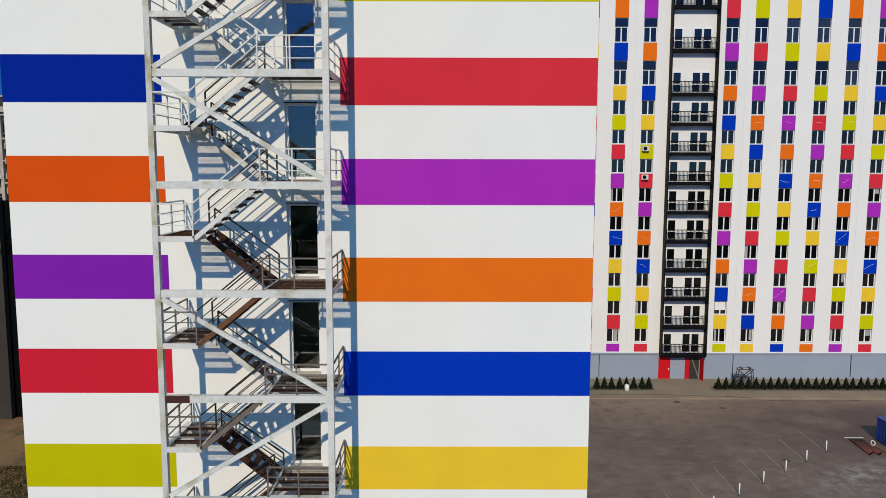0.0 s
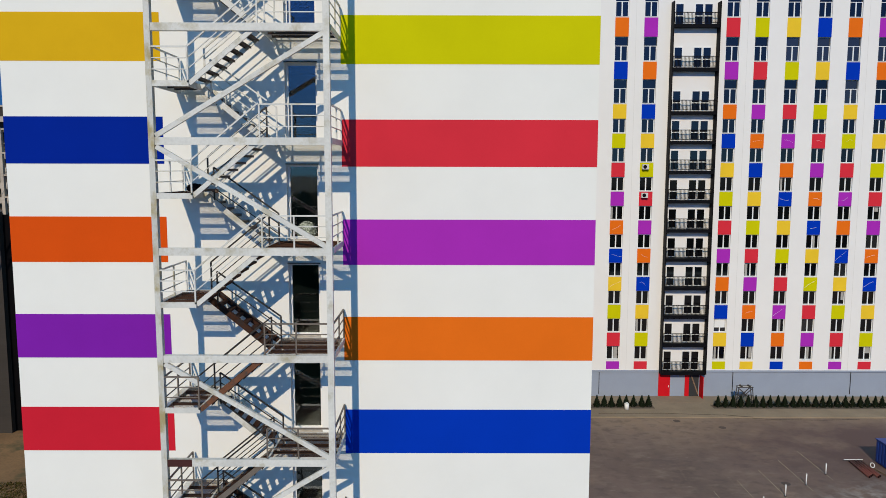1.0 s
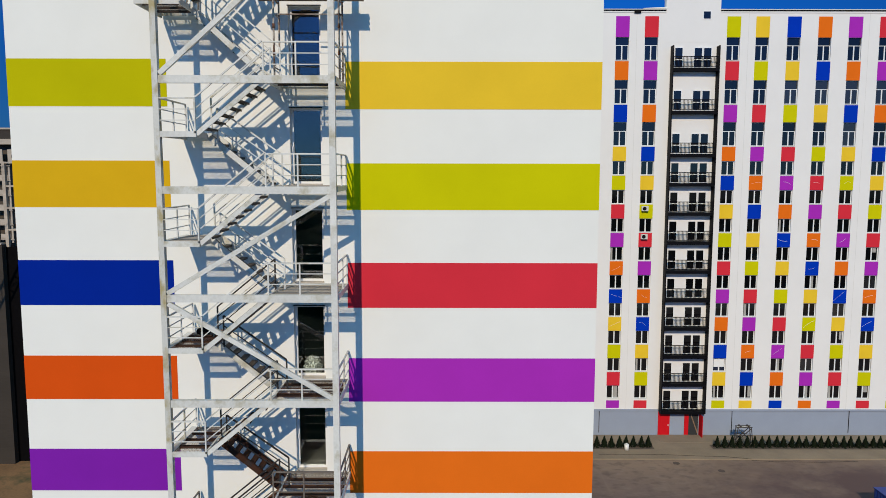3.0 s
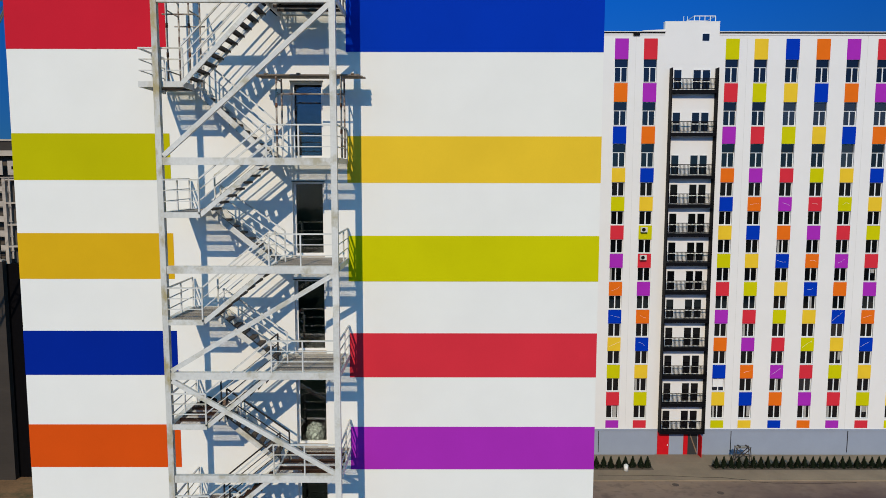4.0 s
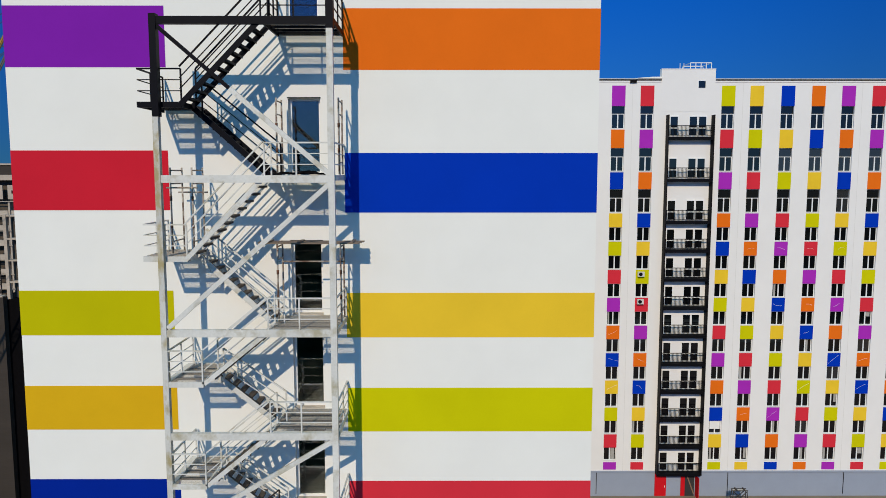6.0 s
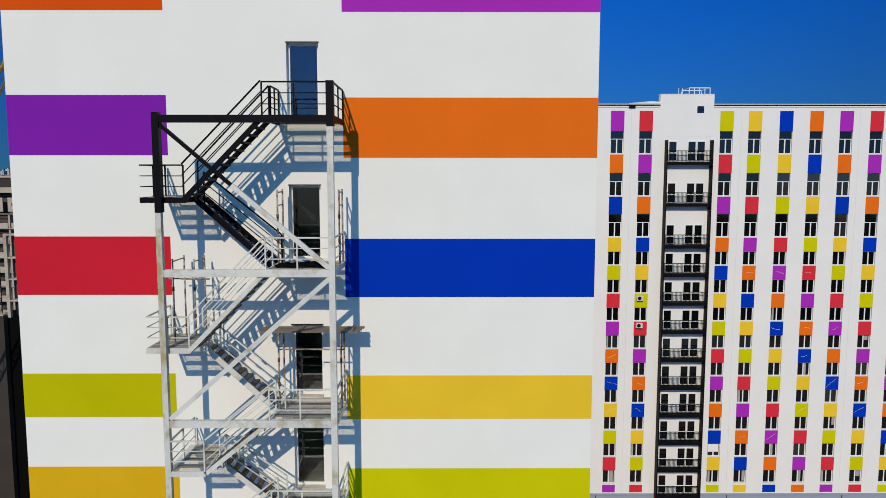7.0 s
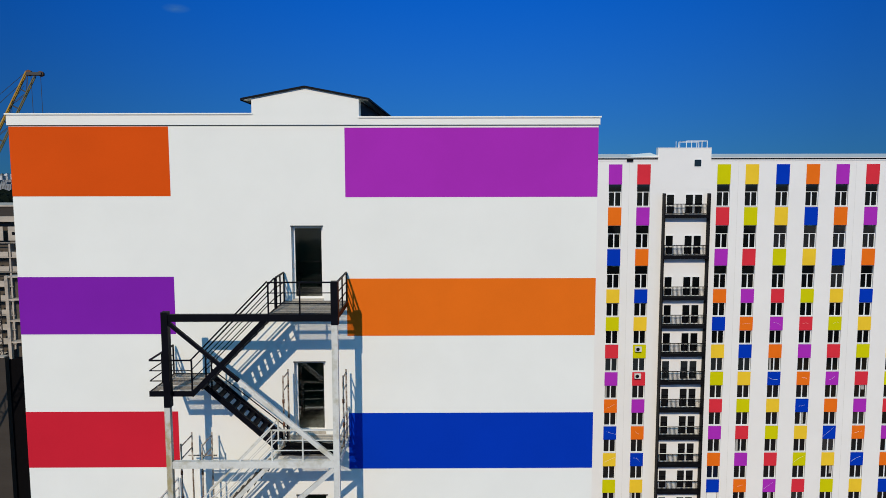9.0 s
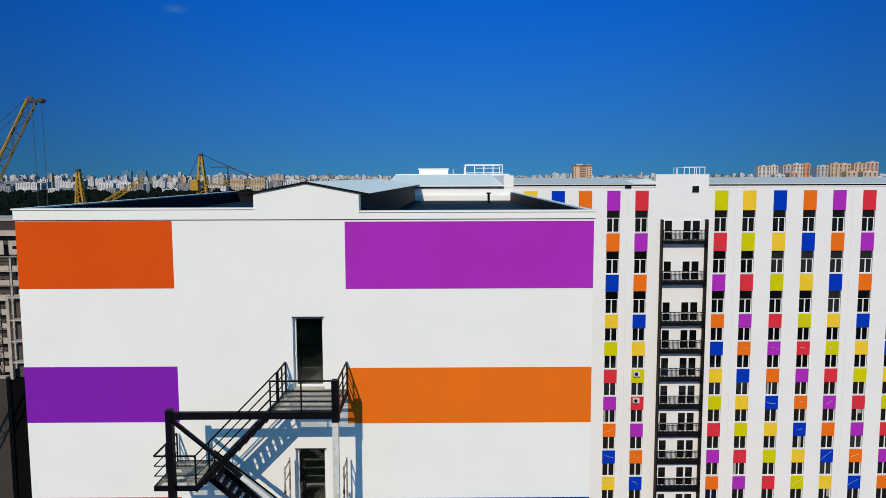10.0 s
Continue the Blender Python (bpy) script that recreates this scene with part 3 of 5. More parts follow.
# uprights in their lengths
for px in (PLX, PRX):
    boxpart("upright", (px - (0.08 if px == PLX else 0.11), px + (0.075 if px == PLX else 0.06), -2.2, -2.03, -0.2, 36.95 if px == PLX else 39.25), POST if px == PLX else STEEL, stair, "weathered white steel upright")
boxpart("upright", (PLX - 0.075, PLX + 0.105, -2.215, -1.995, 36.955, 39.62), BLACK, stair, "black painted upright")
boxpart("upright", (PRX - 0.115, PRX + 0.085, -2.215, -1.995, 39.255, 40.45), BLACK, stair, "black painted upright")
BRACES = {0: -1, 1: 1, 3: 1, 4: -1, 6: -1, 7: 1, 9: 1, 10: -1}
for i, f in enumerate(FLOORS):
    steel = BLACK if i == 0 else STEEL
    boxpart("beam", (PLX + (0.107 if i == 0 else 0.082), PRX - (0.117 if i == 0 else 0.112), -2.19, -2.05, f - 0.20, f), steel, stair)
    below = FLOORS[i + 1] if i + 1 < len(FLOORS) else None
    tall = i < 2
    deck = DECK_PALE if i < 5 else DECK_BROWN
    main_x0 = -4.68
    rails = BLACK if i == 0 else STEEL if i < 6 else DULL
    landing(main_x0, -2.752, -2.045, -0.01, f, steel, deck)
    railing((main_x0 + 0.02, -2.12, f), (PRX - 0.11, -2.12, f), rails, 3, (True, False))
    railing((-2.782, -1.98, f), (-2.782, -0.06, f), rails, 3, (False, True))
    if i == 0:
        railing((main_x0 + 0.02, -1.10, f), (main_x0 + 0.02, -0.06, f), BLACK, 3)
    if i == 7:
        boxpart("primer_patch", (PLX + 0.085, PLX + 0.76, -2.195, -2.191, f - 0.205, f + 0.004), PRIMER, stair, "dark red primer at the beam's end")
    if below is None:
        continue
    h = (f + below) / 2 - (0.12 if i == 0 else 0.10 if tall else 0.0)
    hx0, hx1 = (-8.05, -6.84) if tall else (-7.45, -6.47)
    n = 10 if tall else 7
    hy = -1.98 if tall else -2.17
    landing(hx0, hx1, -2.005 if tall else -2.19, -0.10, h, steel, DECK_PALE if i < 4 else DECK_BROWN)
    if not tall:
        boxpart("side_plate", (hx0 - 0.14, hx0 - 0.001, -2.0, -0.10, h - 0.08, h - 0.005), steel, stair)
    railing((hx0 + 0.02, hy, h), (hx1 - 0.02, hy, h), rails, 3 if tall else 2, (False, True))
    railing((hx0 + 0.02, hy + 0.03, h), (hx0 + 0.02, -0.14, h), rails, 3, (False, True))
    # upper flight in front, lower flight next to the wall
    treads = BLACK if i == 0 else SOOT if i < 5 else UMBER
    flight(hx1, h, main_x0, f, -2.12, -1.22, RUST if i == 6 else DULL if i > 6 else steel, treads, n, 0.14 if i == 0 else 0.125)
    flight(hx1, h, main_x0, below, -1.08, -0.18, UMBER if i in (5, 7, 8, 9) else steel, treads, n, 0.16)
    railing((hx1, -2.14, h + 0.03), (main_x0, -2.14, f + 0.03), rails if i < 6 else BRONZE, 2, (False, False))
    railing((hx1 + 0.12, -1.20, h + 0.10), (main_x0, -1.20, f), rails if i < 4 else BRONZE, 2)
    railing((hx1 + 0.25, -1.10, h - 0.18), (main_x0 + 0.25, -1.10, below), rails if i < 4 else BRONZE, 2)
    if i in BRACES:
        za, zb = (below + 0.04, f - 0.24) if BRACES[i] > 0 else (f - 0.24, below + 0.04)
        a, b = Vector((PLX + 0.1, -2.13, za)), Vector((PRX - 0.1, -2.13, zb))
        if i == 0:
            m = a.lerp(b, 0.42)
            barpart("brace", a, m, 0.10, BLACK, stair, h=0.10)
            barpart("brace", m, b, 0.10, STEEL, stair, h=0.13)
        else:
            barpart("brace", a, b, 0.10, STEEL, stair, h=0.13)

# ---- hostel behind ----
BY = 55.0
LIFT = 0.19
hostel = tagged(new("apartment_block"), "long white apartment block with bright coloured panels between its windows", "building")
hostel.location = (0.10, 0, LIFT)
COLS = [9.76, 12.66, 15.53, 18.52, 21.50, 29.92, 32.89, 36.13, 39.30, 42.43, 45.60, 48.8, 51.9, 55.0]
SHIFT = [-5, -4, -3, -2, -1, 0, 1, 2, 3, 4, 5, 6, 7, 8]
ROWS_Z = [(44.20, 42.11, 39.78), (39.70, 37.79, 35.36), (35.28, 33.51, 31.05)] + [(30.97 - 3.008 * k, 29.50 - 3.008 * k, 28.02 - 3.008 * k) for k in range(9)]
PW = 0.70
BASE = 2.80
bm = bmesh.new()
xs = [4.9]
for c in COLS:
    xs += [c - 0.68, c + 0.68]
xs.append(62.0)
for a, b in zip(xs[0::2], xs[1::2]):
    box(bm, a, b, BY, BY + 0.35, BASE, 44.55)
for c in COLS:
    prev = 44.55
    for p1, p0, w0 in ROWS_Z:
        box(bm, c - 0.68, c + 0.68, BY, BY + 0.35, p0, prev)
        prev = w0
    box(bm, c - 0.68, c + 0.68, BY, BY + 0.35, BASE, prev)
box(bm, 61.65, 62.0, BY + 0.35, BY + 15, BASE, 44.55)
box(bm, 4.9, 62.0, BY + 15, BY + 15.3, -0.3, 44.55)
box(bm, 4.9, 5.2, BY + 0.35, BY + 15, BASE, 44.55)
part("wall", bm, WHITE_B, hostel)
for a, b in ((4.9, 22.92), (28.52, 62.0)):
    bm = bmesh.new()
    box(bm, a, b, BY - 0.06, BY + 0.3, 44.56, 44.70)
    part("parapet", bm, WHITE_B, hostel)
    bm = bmesh.new()
    va = [bm.verts.new(p) for p in ((a, BY - 0.10, 44.84), (b, BY - 0.10, 44.84), (b, BY + 9, 45.45), (a, BY + 9, 45.45))]
    vb = [bm.verts.new((v.co.x, v.co.y, v.co.z + 0.08)) for v in va]
    bm.faces.new(va[::-1])
    bm.faces.new(vb)
    for i in range(4):
        j = (i + 1) % 4
        bm.faces.new((va[i], va[j], vb[j], vb[i]))
    roof = part("roof", bm, ROOF_GREY, hostel, "grey sheet metal roof")
    boxpart("eave", (a, b, BY - 0.08, BY + 0.3, 44.702, 44.835), DARK, roof)
bm = bmesh.new()
box(bm, 22.92, 28.52, BY - 0.012, BY + 0.60, 41.56, 45.86)
part("stair_tower", bm, WHITE_B, hostel, "plain white front wall rising over the roof")
boxpart("roof_deck", (22.93, 28.51, BY + 0.61, BY + 9.0, 44.40, 45.16), ROOF_GREY, hostel)
boxpart("coping", (22.90, 28.54, BY - 0.03, BY + 0.64, 45.861, 45.93), WHITE_B, hostel)
hatch = boxpart("small_window", (26.68, 27.57, BY - 0.03, BY - 0.013, 43.88, 44.77), FRAME, hostel)
boxpart("pane", (26.77, 27.48, BY - 0.04, BY - 0.031, 43.97, 44.68), PANE, hatch)
boxpart("plinth", (4.9, 23.5, BY - 0.02, BY + 0.35, -0.3, BASE), GREY_BASE, hostel, "blue-grey painted plinth")
boxpart("plinth", (28.2, 62.0, BY - 0.02, BY + 0.35, -0.3, BASE), GREY_BASE, hostel, "blue-grey painted plinth")
for a, b in ((4.9, 23.4), (28.5, 62.0)):
    boxpart("plinth_ledge", (a, b, BY - 0.14, BY - 0.02, BASE - 0.16, BASE), GREY_BASE, hostel)
for x in (17.1, 31.5, 44.2, 57.0):
    tubepart("downpipe", (x, BY - 0.08, 0.2), (x, BY - 0.08, BASE - 0.2), 0.032, DARK, hostel)

frame_mesh, pane_mesh = {}, {}
for tall in (0, 1):
    bm = bmesh.new()
    hgt = 2.37 if tall else 1.47
    low = 1.55 if tall else hgt
    box(bm, -0.675, -0.605, 0, 0.07, 0.0, low)
    box(bm, 0.605, 0.675, 0, 0.07, 0.0, low)
    box(bm, -0.605, 0.605, 0, 0.07, 0.0, 0.075)
    box(bm, -0.605, 0.605, 0, 0.07, low - 0.06, low)
    box(bm, -0.06, 0.06, -0.01, 0.07, 0.075, low - 0.06)
    frame_mesh[tall] = mesh_of("window", bm, FRAME)
    bm = bmesh.new()
    box(bm, -0.67, 0.67, 0.025, 0.045, 0.04, hgt)
    pane_mesh[tall] = mesh_of("pane", bm, PANE)
bm = bmesh.new()
box(bm, -0.677, 0.677, -0.22, 0.0, 0.002, 0.035)
sill_mesh = mesh_of("sill", bm, FRAME)
CURTAINED = glass("curtained_pane", (0.020, 0.020, 0.022), dark=True)
for tall in (0, 1):
    pane_mesh[tall + 2] = pane_mesh[tall].copy()
    pane_mesh[tall + 2].materials[0] = CURTAINED
CURTAINS = {(1, 7), (1, 8), (1, 9), (1, 10), (7, 10), (8, 9), (2, 9), (10, 5), (10, 8)}
panel_mesh = {}
SEQ = "GYBOPR"


def color_panel(c, z0, z1, key):
    k = (key, round(z1 - z0, 2))
    if k not in panel_mesh:
        bm = bmesh.new()
        box(bm, -PW, PW, -0.03, 0, 0, z1 - z0)
        panel_mesh[k] = mesh_of("color_panel", bm, PAINT[key])
    shared("color_panel", panel_mesh[k], hostel, (c, BY - 0.001, z0))


for c, s in zip(COLS, SHIFT):
    for r, (p1, p0, w0) in enumerate(ROWS_Z):
        color_panel(c, p0, p1, SEQ[(s - r) % 6])
        if c < 17 and r > 1:
            continue
        tall = 1 if r < 3 else 0
        win = shared("window", frame_mesh[tall], hostel, (c, BY + 0.17, w0))
        shared("pane", pane_mesh[tall + 2 if (r, COLS.index(c)) in CURTAINS else tall], win, (0, 0, 0))
        shared("sill", sill_mesh, win, (0, -0.003, 0))
    color_panel(c, 2.93, 3.77, SEQ[(s - 12) % 6])

# pale curtain halves behind some panes
CLOTH = material("pale_curtain_cloth", (0.34, 0.33, 0.31), 0.9, vary=0.3, scale=6, fine=30, stretch=(3, 1, 0.3))
for col, row, a, b, low in ((3, 11, 0.1, 0.5, 0.1), (5, 11, -0.5, -0.28, 0.1), (6, 11, 0.28, 0.55, 0.2), (8, 11, 0.1, 0.34, 0.1), (9, 11, -0.55, -0.3, 0.1), (10, 11, 0.1, 0.55, 0.7), (7, 10, 0.1, 0.3, 0.1), (4, 10, -0.55, -0.35, 0.1), (9, 9, 0.3, 0.56, 0.5), (6, 8, -0.55, -0.3, 0.1), (8, 7, 0.1, 0.3, 0.1), (3, 6, -0.55, -0.4, 0.1), (10, 6, 0.12, 0.5, 0.9), (7, 5, -0.5, -0.3, 0.1)):
    x, z = COLS[col], ROWS_Z[row][2]
    boxpart("curtain", (x + a, x + b, BY + 0.188, BY + 0.194, z + low, z + 1.38), CLOTH, hostel, "pale curtain drawn partly across a window")

# pale curved scratches on some panels
marks = random.Random(12)
for col, row, turn in ((7, 4, -0.35), (6, 4, 0.1), (8, 4, -0.1), (9, 4, 0.2), (7, 6, -0.2), (8, 6, -0.15), (9, 6, 0.6), (3, 7, 0.5), (8, 7, 0.2), (3, 8, -0.3), (4, 8, -0.5), (9, 8, 0.9), (10, 8, 0.3), (3, 9, 0.45), (4, 9, -0.55), (8, 9, 0.7), (10, 9, 0.6), (7, 10, 0.75), (6, 10, 0.3)):
    c, z = COLS[col], (ROWS_Z[row][0] + ROWS_Z[row][1]) / 2
    bm = bmesh.new()
    reach, bow, slip, wide = marks.uniform(0.6, 1.15), marks.uniform(-0.12, 0.16), marks.uniform(-0.12, 0.12), marks.uniform(0.010, 0.022)
    pts = [Vector((c + slip + reach * (n / 4 - 0.5), BY - 0.034, z + turn * reach * (n / 4 - 0.5) + bow * math.sin(n * 0.8) + marks.uniform(-0.02, 0.02))) for n in range(5)]
    for a, b in zip(pts, pts[1:]):
        bar(bm, a, b, 0.004, wide)
    part("scratch", bm, WHITE_B, hostel, "thin pale scratch")
# balcony stack
BFX0, BFX1, BYF = 23.56, 28.28, BY - 0.80
for x in (BFX0, BFX1):
    boxpart("side_fin", (x - 0.05, x + 0.05, BYF - 0.06, BY - 0.001, 2.55, 41.18), DARK, hostel, "dark metal side fin of the balconies")
BAL = [38.95, 34.62, 30.22] + [27.2 - 3.05 * k for k in range(9)]
bm = bmesh.new()
box(bm, BFX0 + 0.05, BFX1 - 0.05, -0.80, 0, -0.33, 0)
slab_mesh = mesh_of("balcony", bm, DARK)
bm = bmesh.new()
box(bm, BFX0 + 0.05, BFX1 - 0.05, -0.78, -0.73, 1.08, 1.15)
box(bm, BFX0 + 0.05, BFX1 - 0.05, -0.78, -0.73, 0.10, 0.16)
k = 34
for i in range(k):
    x = BFX0 + 0.1 + (BFX1 - BFX0 - 0.2) * i / (k - 1)
    box(bm, x - 0.021, x + 0.021, -0.77, -0.745, 0.16, 1.08)
rail_mesh = mesh_of("balustrade", bm, DARK)
bm = bmesh.new()
box(bm, 0, 0.09, 0, 0.06, 0, 2.15)
box(bm, 0.84, 0.93, 0, 0.06, 0, 2.15)
box(bm, 0.09, 0.84, 0, 0.06, 2.04, 2.15)
box(bm, 0.09, 0.84, 0, 0.06, 0, 0.10)
box(bm, 0.09, 0.84, 0, 0.06, 0.83, 0.93)
bdoor_mesh = mesh_of("balcony_door", bm, FRAME)
bm = bmesh.new()
box(bm, 0.05, 0.88, 0.02, 0.035, 0.07, 2.09)
bpane_mesh = mesh_of("pane", bm, PANE)
boxpart("balcony_wall", (BFX0 + 0.05, BFX1 - 0.05, BY - 0.012, BY - 0.002, 2.7, 41.55), WHITE_B, hostel)
for z in BAL:
    bal = shared("balcony", slab_mesh, hostel, (0, BY - 0.001, z))
    shared("balustrade", rail_mesh, bal, (0, 0, 0))
    for x in (23.88, 25.88, 26.84):
        d = shared("balcony_door", bdoor_mesh, hostel, (x, BY - 0.075, z + 0.03))
        shared("pane", bpane_mesh, d, (0, 0, 0))
# entrance under the balconies
boxpart("entrance_wall", (23.5, 28.2, BY - 0.02, BY + 0.35, -0.3, 2.69), GREY_BASE, hostel)
ed = boxpart("entrance_door", (23.5, 24.75, BY - 0.10, BY - 0.021, -0.10, 2.62), RED_DOOR, hostel, "closed red steel door")
boxpart("handle", (24.55, 24.62, BY - 0.16, BY - 0.10, 0.95, 1.15), FRAME, ed)
bm = bmesh.new()
box(bm, 26.35, 26.80, BY - 0.10, BY - 0.021, -0.10, 2.62)
box(bm, 26.80, 27.9, BY - 0.10, BY - 0.021, 2.35, 2.62)
part("door_frame", bm, RED_DOOR, hostel, "red frame of the open entrance")
# flat near-black plate in place of the shade inside the open entrance
boxpart("doorway_shade_plate", (26.80, 27.85, BY - 0.05, BY - 0.022, -0.10, 2.35), INSIDE, hostel)
barpart("stair_string", (27.05, BY - 0.06, 2.2), (27.82, BY - 0.06, 0.15), 0.012, TIMBER, hostel, h=0.12, label="brown stair string inside the entrance")
barpart("open_door_leaf", (27.95, BY - 0.1, 1.13), (28.0, BY - 1.05, 1.13), 0.06, RED_DOOR, hostel, h=2.4, label="red steel door leaf standing open")
boxpart("doorstep", (23.2, 28.6, BY - 2.4, BY - 0.11, -0.4, -0.03), PAVING, hostel)

# connecting block between the two
link = tagged(new("link_building"), "white connecting block with a pale metal roof", "building")
boxpart("wall", (-3.2, 4.86, 24.42, 70, -0.5, 45.30), WHITE, link)
boxpart("eave", (-3.2, 4.24, 24.25, 24.6, 45.31, 45.37), DARK, link)
boxpart("end_wall", (4.25, 4.88, 24.41, 36, 45.305, 46.06), WHITE, link)
bm = bmesh.new()
va = [bm.verts.new(p) for p in ((-3.2, 24.2, 45.38), (4.24, 24.2, 45.38), (4.24, 35, 46.07), (-3.2, 35, 46.07))]
vb = [bm.verts.new((v.co.x, v.co.y, v.co.z + 0.06)) for v in va]
bm.faces.new(va[::-1])
bm.faces.new(vb)
for i in range(4):
    j = (i + 1) % 4
    bm.faces.new((va[i], va[j], vb[j], vb[i]))
part("roof", bm, SHEET, link, "pale sheet metal roof slope")
boxpart("rear_roof", (-3.2, 4.24, 35.02, 36.0, 45.6, 46.15), SHEET, link)
boxpart("rear_roof", (-3.2, 5.75, 36.01, 54.5, 45.6, 46.18), SHEET, link)
boxpart("rear_roof", (-3.2, 4.24, 54.51, 70, 45.6, 46.0), SHEET, link)

# ---- roof fittings ----


def rail_frame(name, x0, x1, y, z, hgt, bays):
    top = tagged(new(name), "white steel guard frame standing on the roof", "roof railing")
    for k in range(bays + 1):
        x = x0 + (x1 - x0) * k / bays
        barpart("post", (x, y, z), (x, y, z + hgt), 0.07, FRAME, top)
    barpart("rail", (x0, y, z + hgt), (x1, y, z + hgt), 0.08, FRAME, top)
    barpart("rail", (x0, y, z + hgt * 0.12), (x1, y, z + hgt * 0.12), 0.06, FRAME, top)
    barpart("rail", (x0, y + 2.5, z + hgt), (x1, y + 2.5, z + hgt), 0.08, FRAME, top)
    for x in (x0, x1):
        barpart("rail", (x, y, z + hgt), (x, y + 2.5, z + hgt), 0.06, FRAME, top)
        barpart("post", (x, y + 2.5, z), (x, y + 2.5, z + hgt), 0.07, FRAME, top)
    return top


crown_rail = rail_frame("roof_railing", 2.3, 5.25, 36.9, 46.18, 0.72, 4)
barpart("rail", (3.3, 39.4, 46.66), (5.25, 39.4, 46.66), 0.05, FRAME, crown_rail)
for x in (0.9, 1.32):
    tagged(boxpart("roof_post", (x - 0.02, x + 0.02, 37.0, 37.04, 46.18, 46.58), FRAME), "short thin white post on the roof", "post", group="thin roof posts")
guard = rail_frame("roof_railing", 26.2, 28.4, 56.0, 45.16, 1.50, 4)
guard.location = (0.10, 0, LIFT)
for x in (25.1, 25.5):
    barpart("post", (x, 56.0, 45.16), (x, 56.0, 46.62), 0.05, FRAME, guard)
vent_house = tagged(new("roof_vent_house"), "low pale metal ventilation house on the roof", "vent")
boxpart("casing", (-2.0, 1.2, 60, 62, 46.0, 46.68), SHEET, vent_house)
boxpart("cap", (-2.1, 1.3, 59.9, 62.1, 46.69, 46.82), SHEET, vent_house)
vent = tagged(new("vent_pipe"), "short black vent pipe on the roof deck", "pipe")
tubepart("pipe", (3.0, 20, 44.5), (3.0, 20, 45.02), 0.07, BITUMEN, vent)
tubepart("cap", (3.0, 20, 45.02), (3.0, 20, 45.1), 0.13, BITUMEN, vent)

# ---- loose things on the stair ----
RAWTUBE = material("worn_scaffold_tube", (0.40, 0.355, 0.30), 0.6, vary=0.3, scale=4, bump=0.1, stain=(0.12, 0.062, 0.04), stain_at=0.5)


def scaffold_frame(x, y0, y1, z, hgt):
    f = tagged(new("scaffold"), "upright scaffold frame of worn tubes with rust patches", "scaffold", group="scaffold frames on the stair")
    f.location.x = AWAY
    for y in (y0, y1):
        tubepart("tube", (x, y, z + 0.02), (x, y, z + hgt), 0.026, RAWTUBE, f)
    for h in (0.35, hgt - 0.45, hgt - 0.08):
        tubepart("crossbar", (x, y0, z + h), (x, y1, z + h), 0.02, RAWTUBE, f)
    for h in (hgt * 0.3, hgt * 0.62):
        tubepart("collar", (x, y0, z + h), (x, y0, z + h + 0.12), 0.036, RUST, f)
    return f


for x, z, hgt, front in ((-4.52, 35.4, 2.15, -1.15), (-2.78, 35.4, 2.15, -1.15), (-4.58, 31.18, 2.265, -1.15), (-2.78, 31.18, 2.265, -1.15), (-7.46, 33.19, 2.42, -1.38), (-6.86, 33.19, 2.42, -1.38)):
    scaffold_frame(x, front, -0.45, z, hgt)
linkbars = tagged(new("scaffold_ledgers"), "worn tubes clamped across two scaffold frames", "scaffold")
linkbars.location.x = AWAY
for y, z in ((-1.38, 35.05), (-0.45, 34.9)):
    tubepart("tube", (-7.58, y, z), (-6.72, y, z), 0.022, RAWTUBE, linkbars)
walkway = tagged(new("scaffold_walkway"), "rough brown planks laid over scaffold frames above a door", "scaffold")
walkway.location.x = AWAY
PLANK = material("grey_weathered_planks", (0.16, 0.125, 0.095), 0.85, vary=0.35, scale=5, fine=50, bump=0.3, stretch=(0.3, 2, 1), by_object=0.25)
for k, y in enumerate((-1.20, -0.94, -0.69)):
    boxpart("plank", (-5.12 - 0.06 * (k % 2), -2.26 + 0.05 * (k % 3), y, y + 0.22, 33.45, 33.485), PLANK, walkway)
for x in (-4.9, -4.0, -3.1, -2.5):
    boxpart("batten", (x, x + 0.09, -1.22, -0.50, 33.486, 33.52), PLANK, walkway)
tubepart("tube", (-4.58, -1.15, 32.95), (-2.66, -1.15, 32.95), 0.022, RAWTUBE, walkway)
bm = bmesh.new()
random.seed(4)
nx, ny = 26, 16
sheet = []
for b in range(ny):
    for a in range(nx):
        u, v = a / (nx - 1) * 2 - 1, b / (ny - 1) * 2 - 1
        fall = max(0.0, 1 - (u * u + v * v) * 0.62)
        fold = 0.5 + 0.5 * math.sin(u * 9 + 2.3 * math.sin(v * 4)) * math.cos(v * 6 + u * 3)
        sheet.append(bm.verts.new((-3.72 + u * 0.75 + random.uniform(-0.02, 0.02) + 0.06 * math.sin(v * 5), -1.3 + v * 0.48 + 0.05 * math.sin(u * 6), 35.408 + 0.13 * fall * fold + random.uniform(0, 0.012))))
for b in range(ny - 1):
    for a in range(nx - 1):
        k = b * nx + a
        bm.faces.new((sheet[k], sheet[k + 1], sheet[k + nx + 1], sheet[k + nx]))
tagged(part("tarpaulin", bm, BITUMEN), "crumpled black tarpaulin dropped on a steel landing", "tarpaulin")
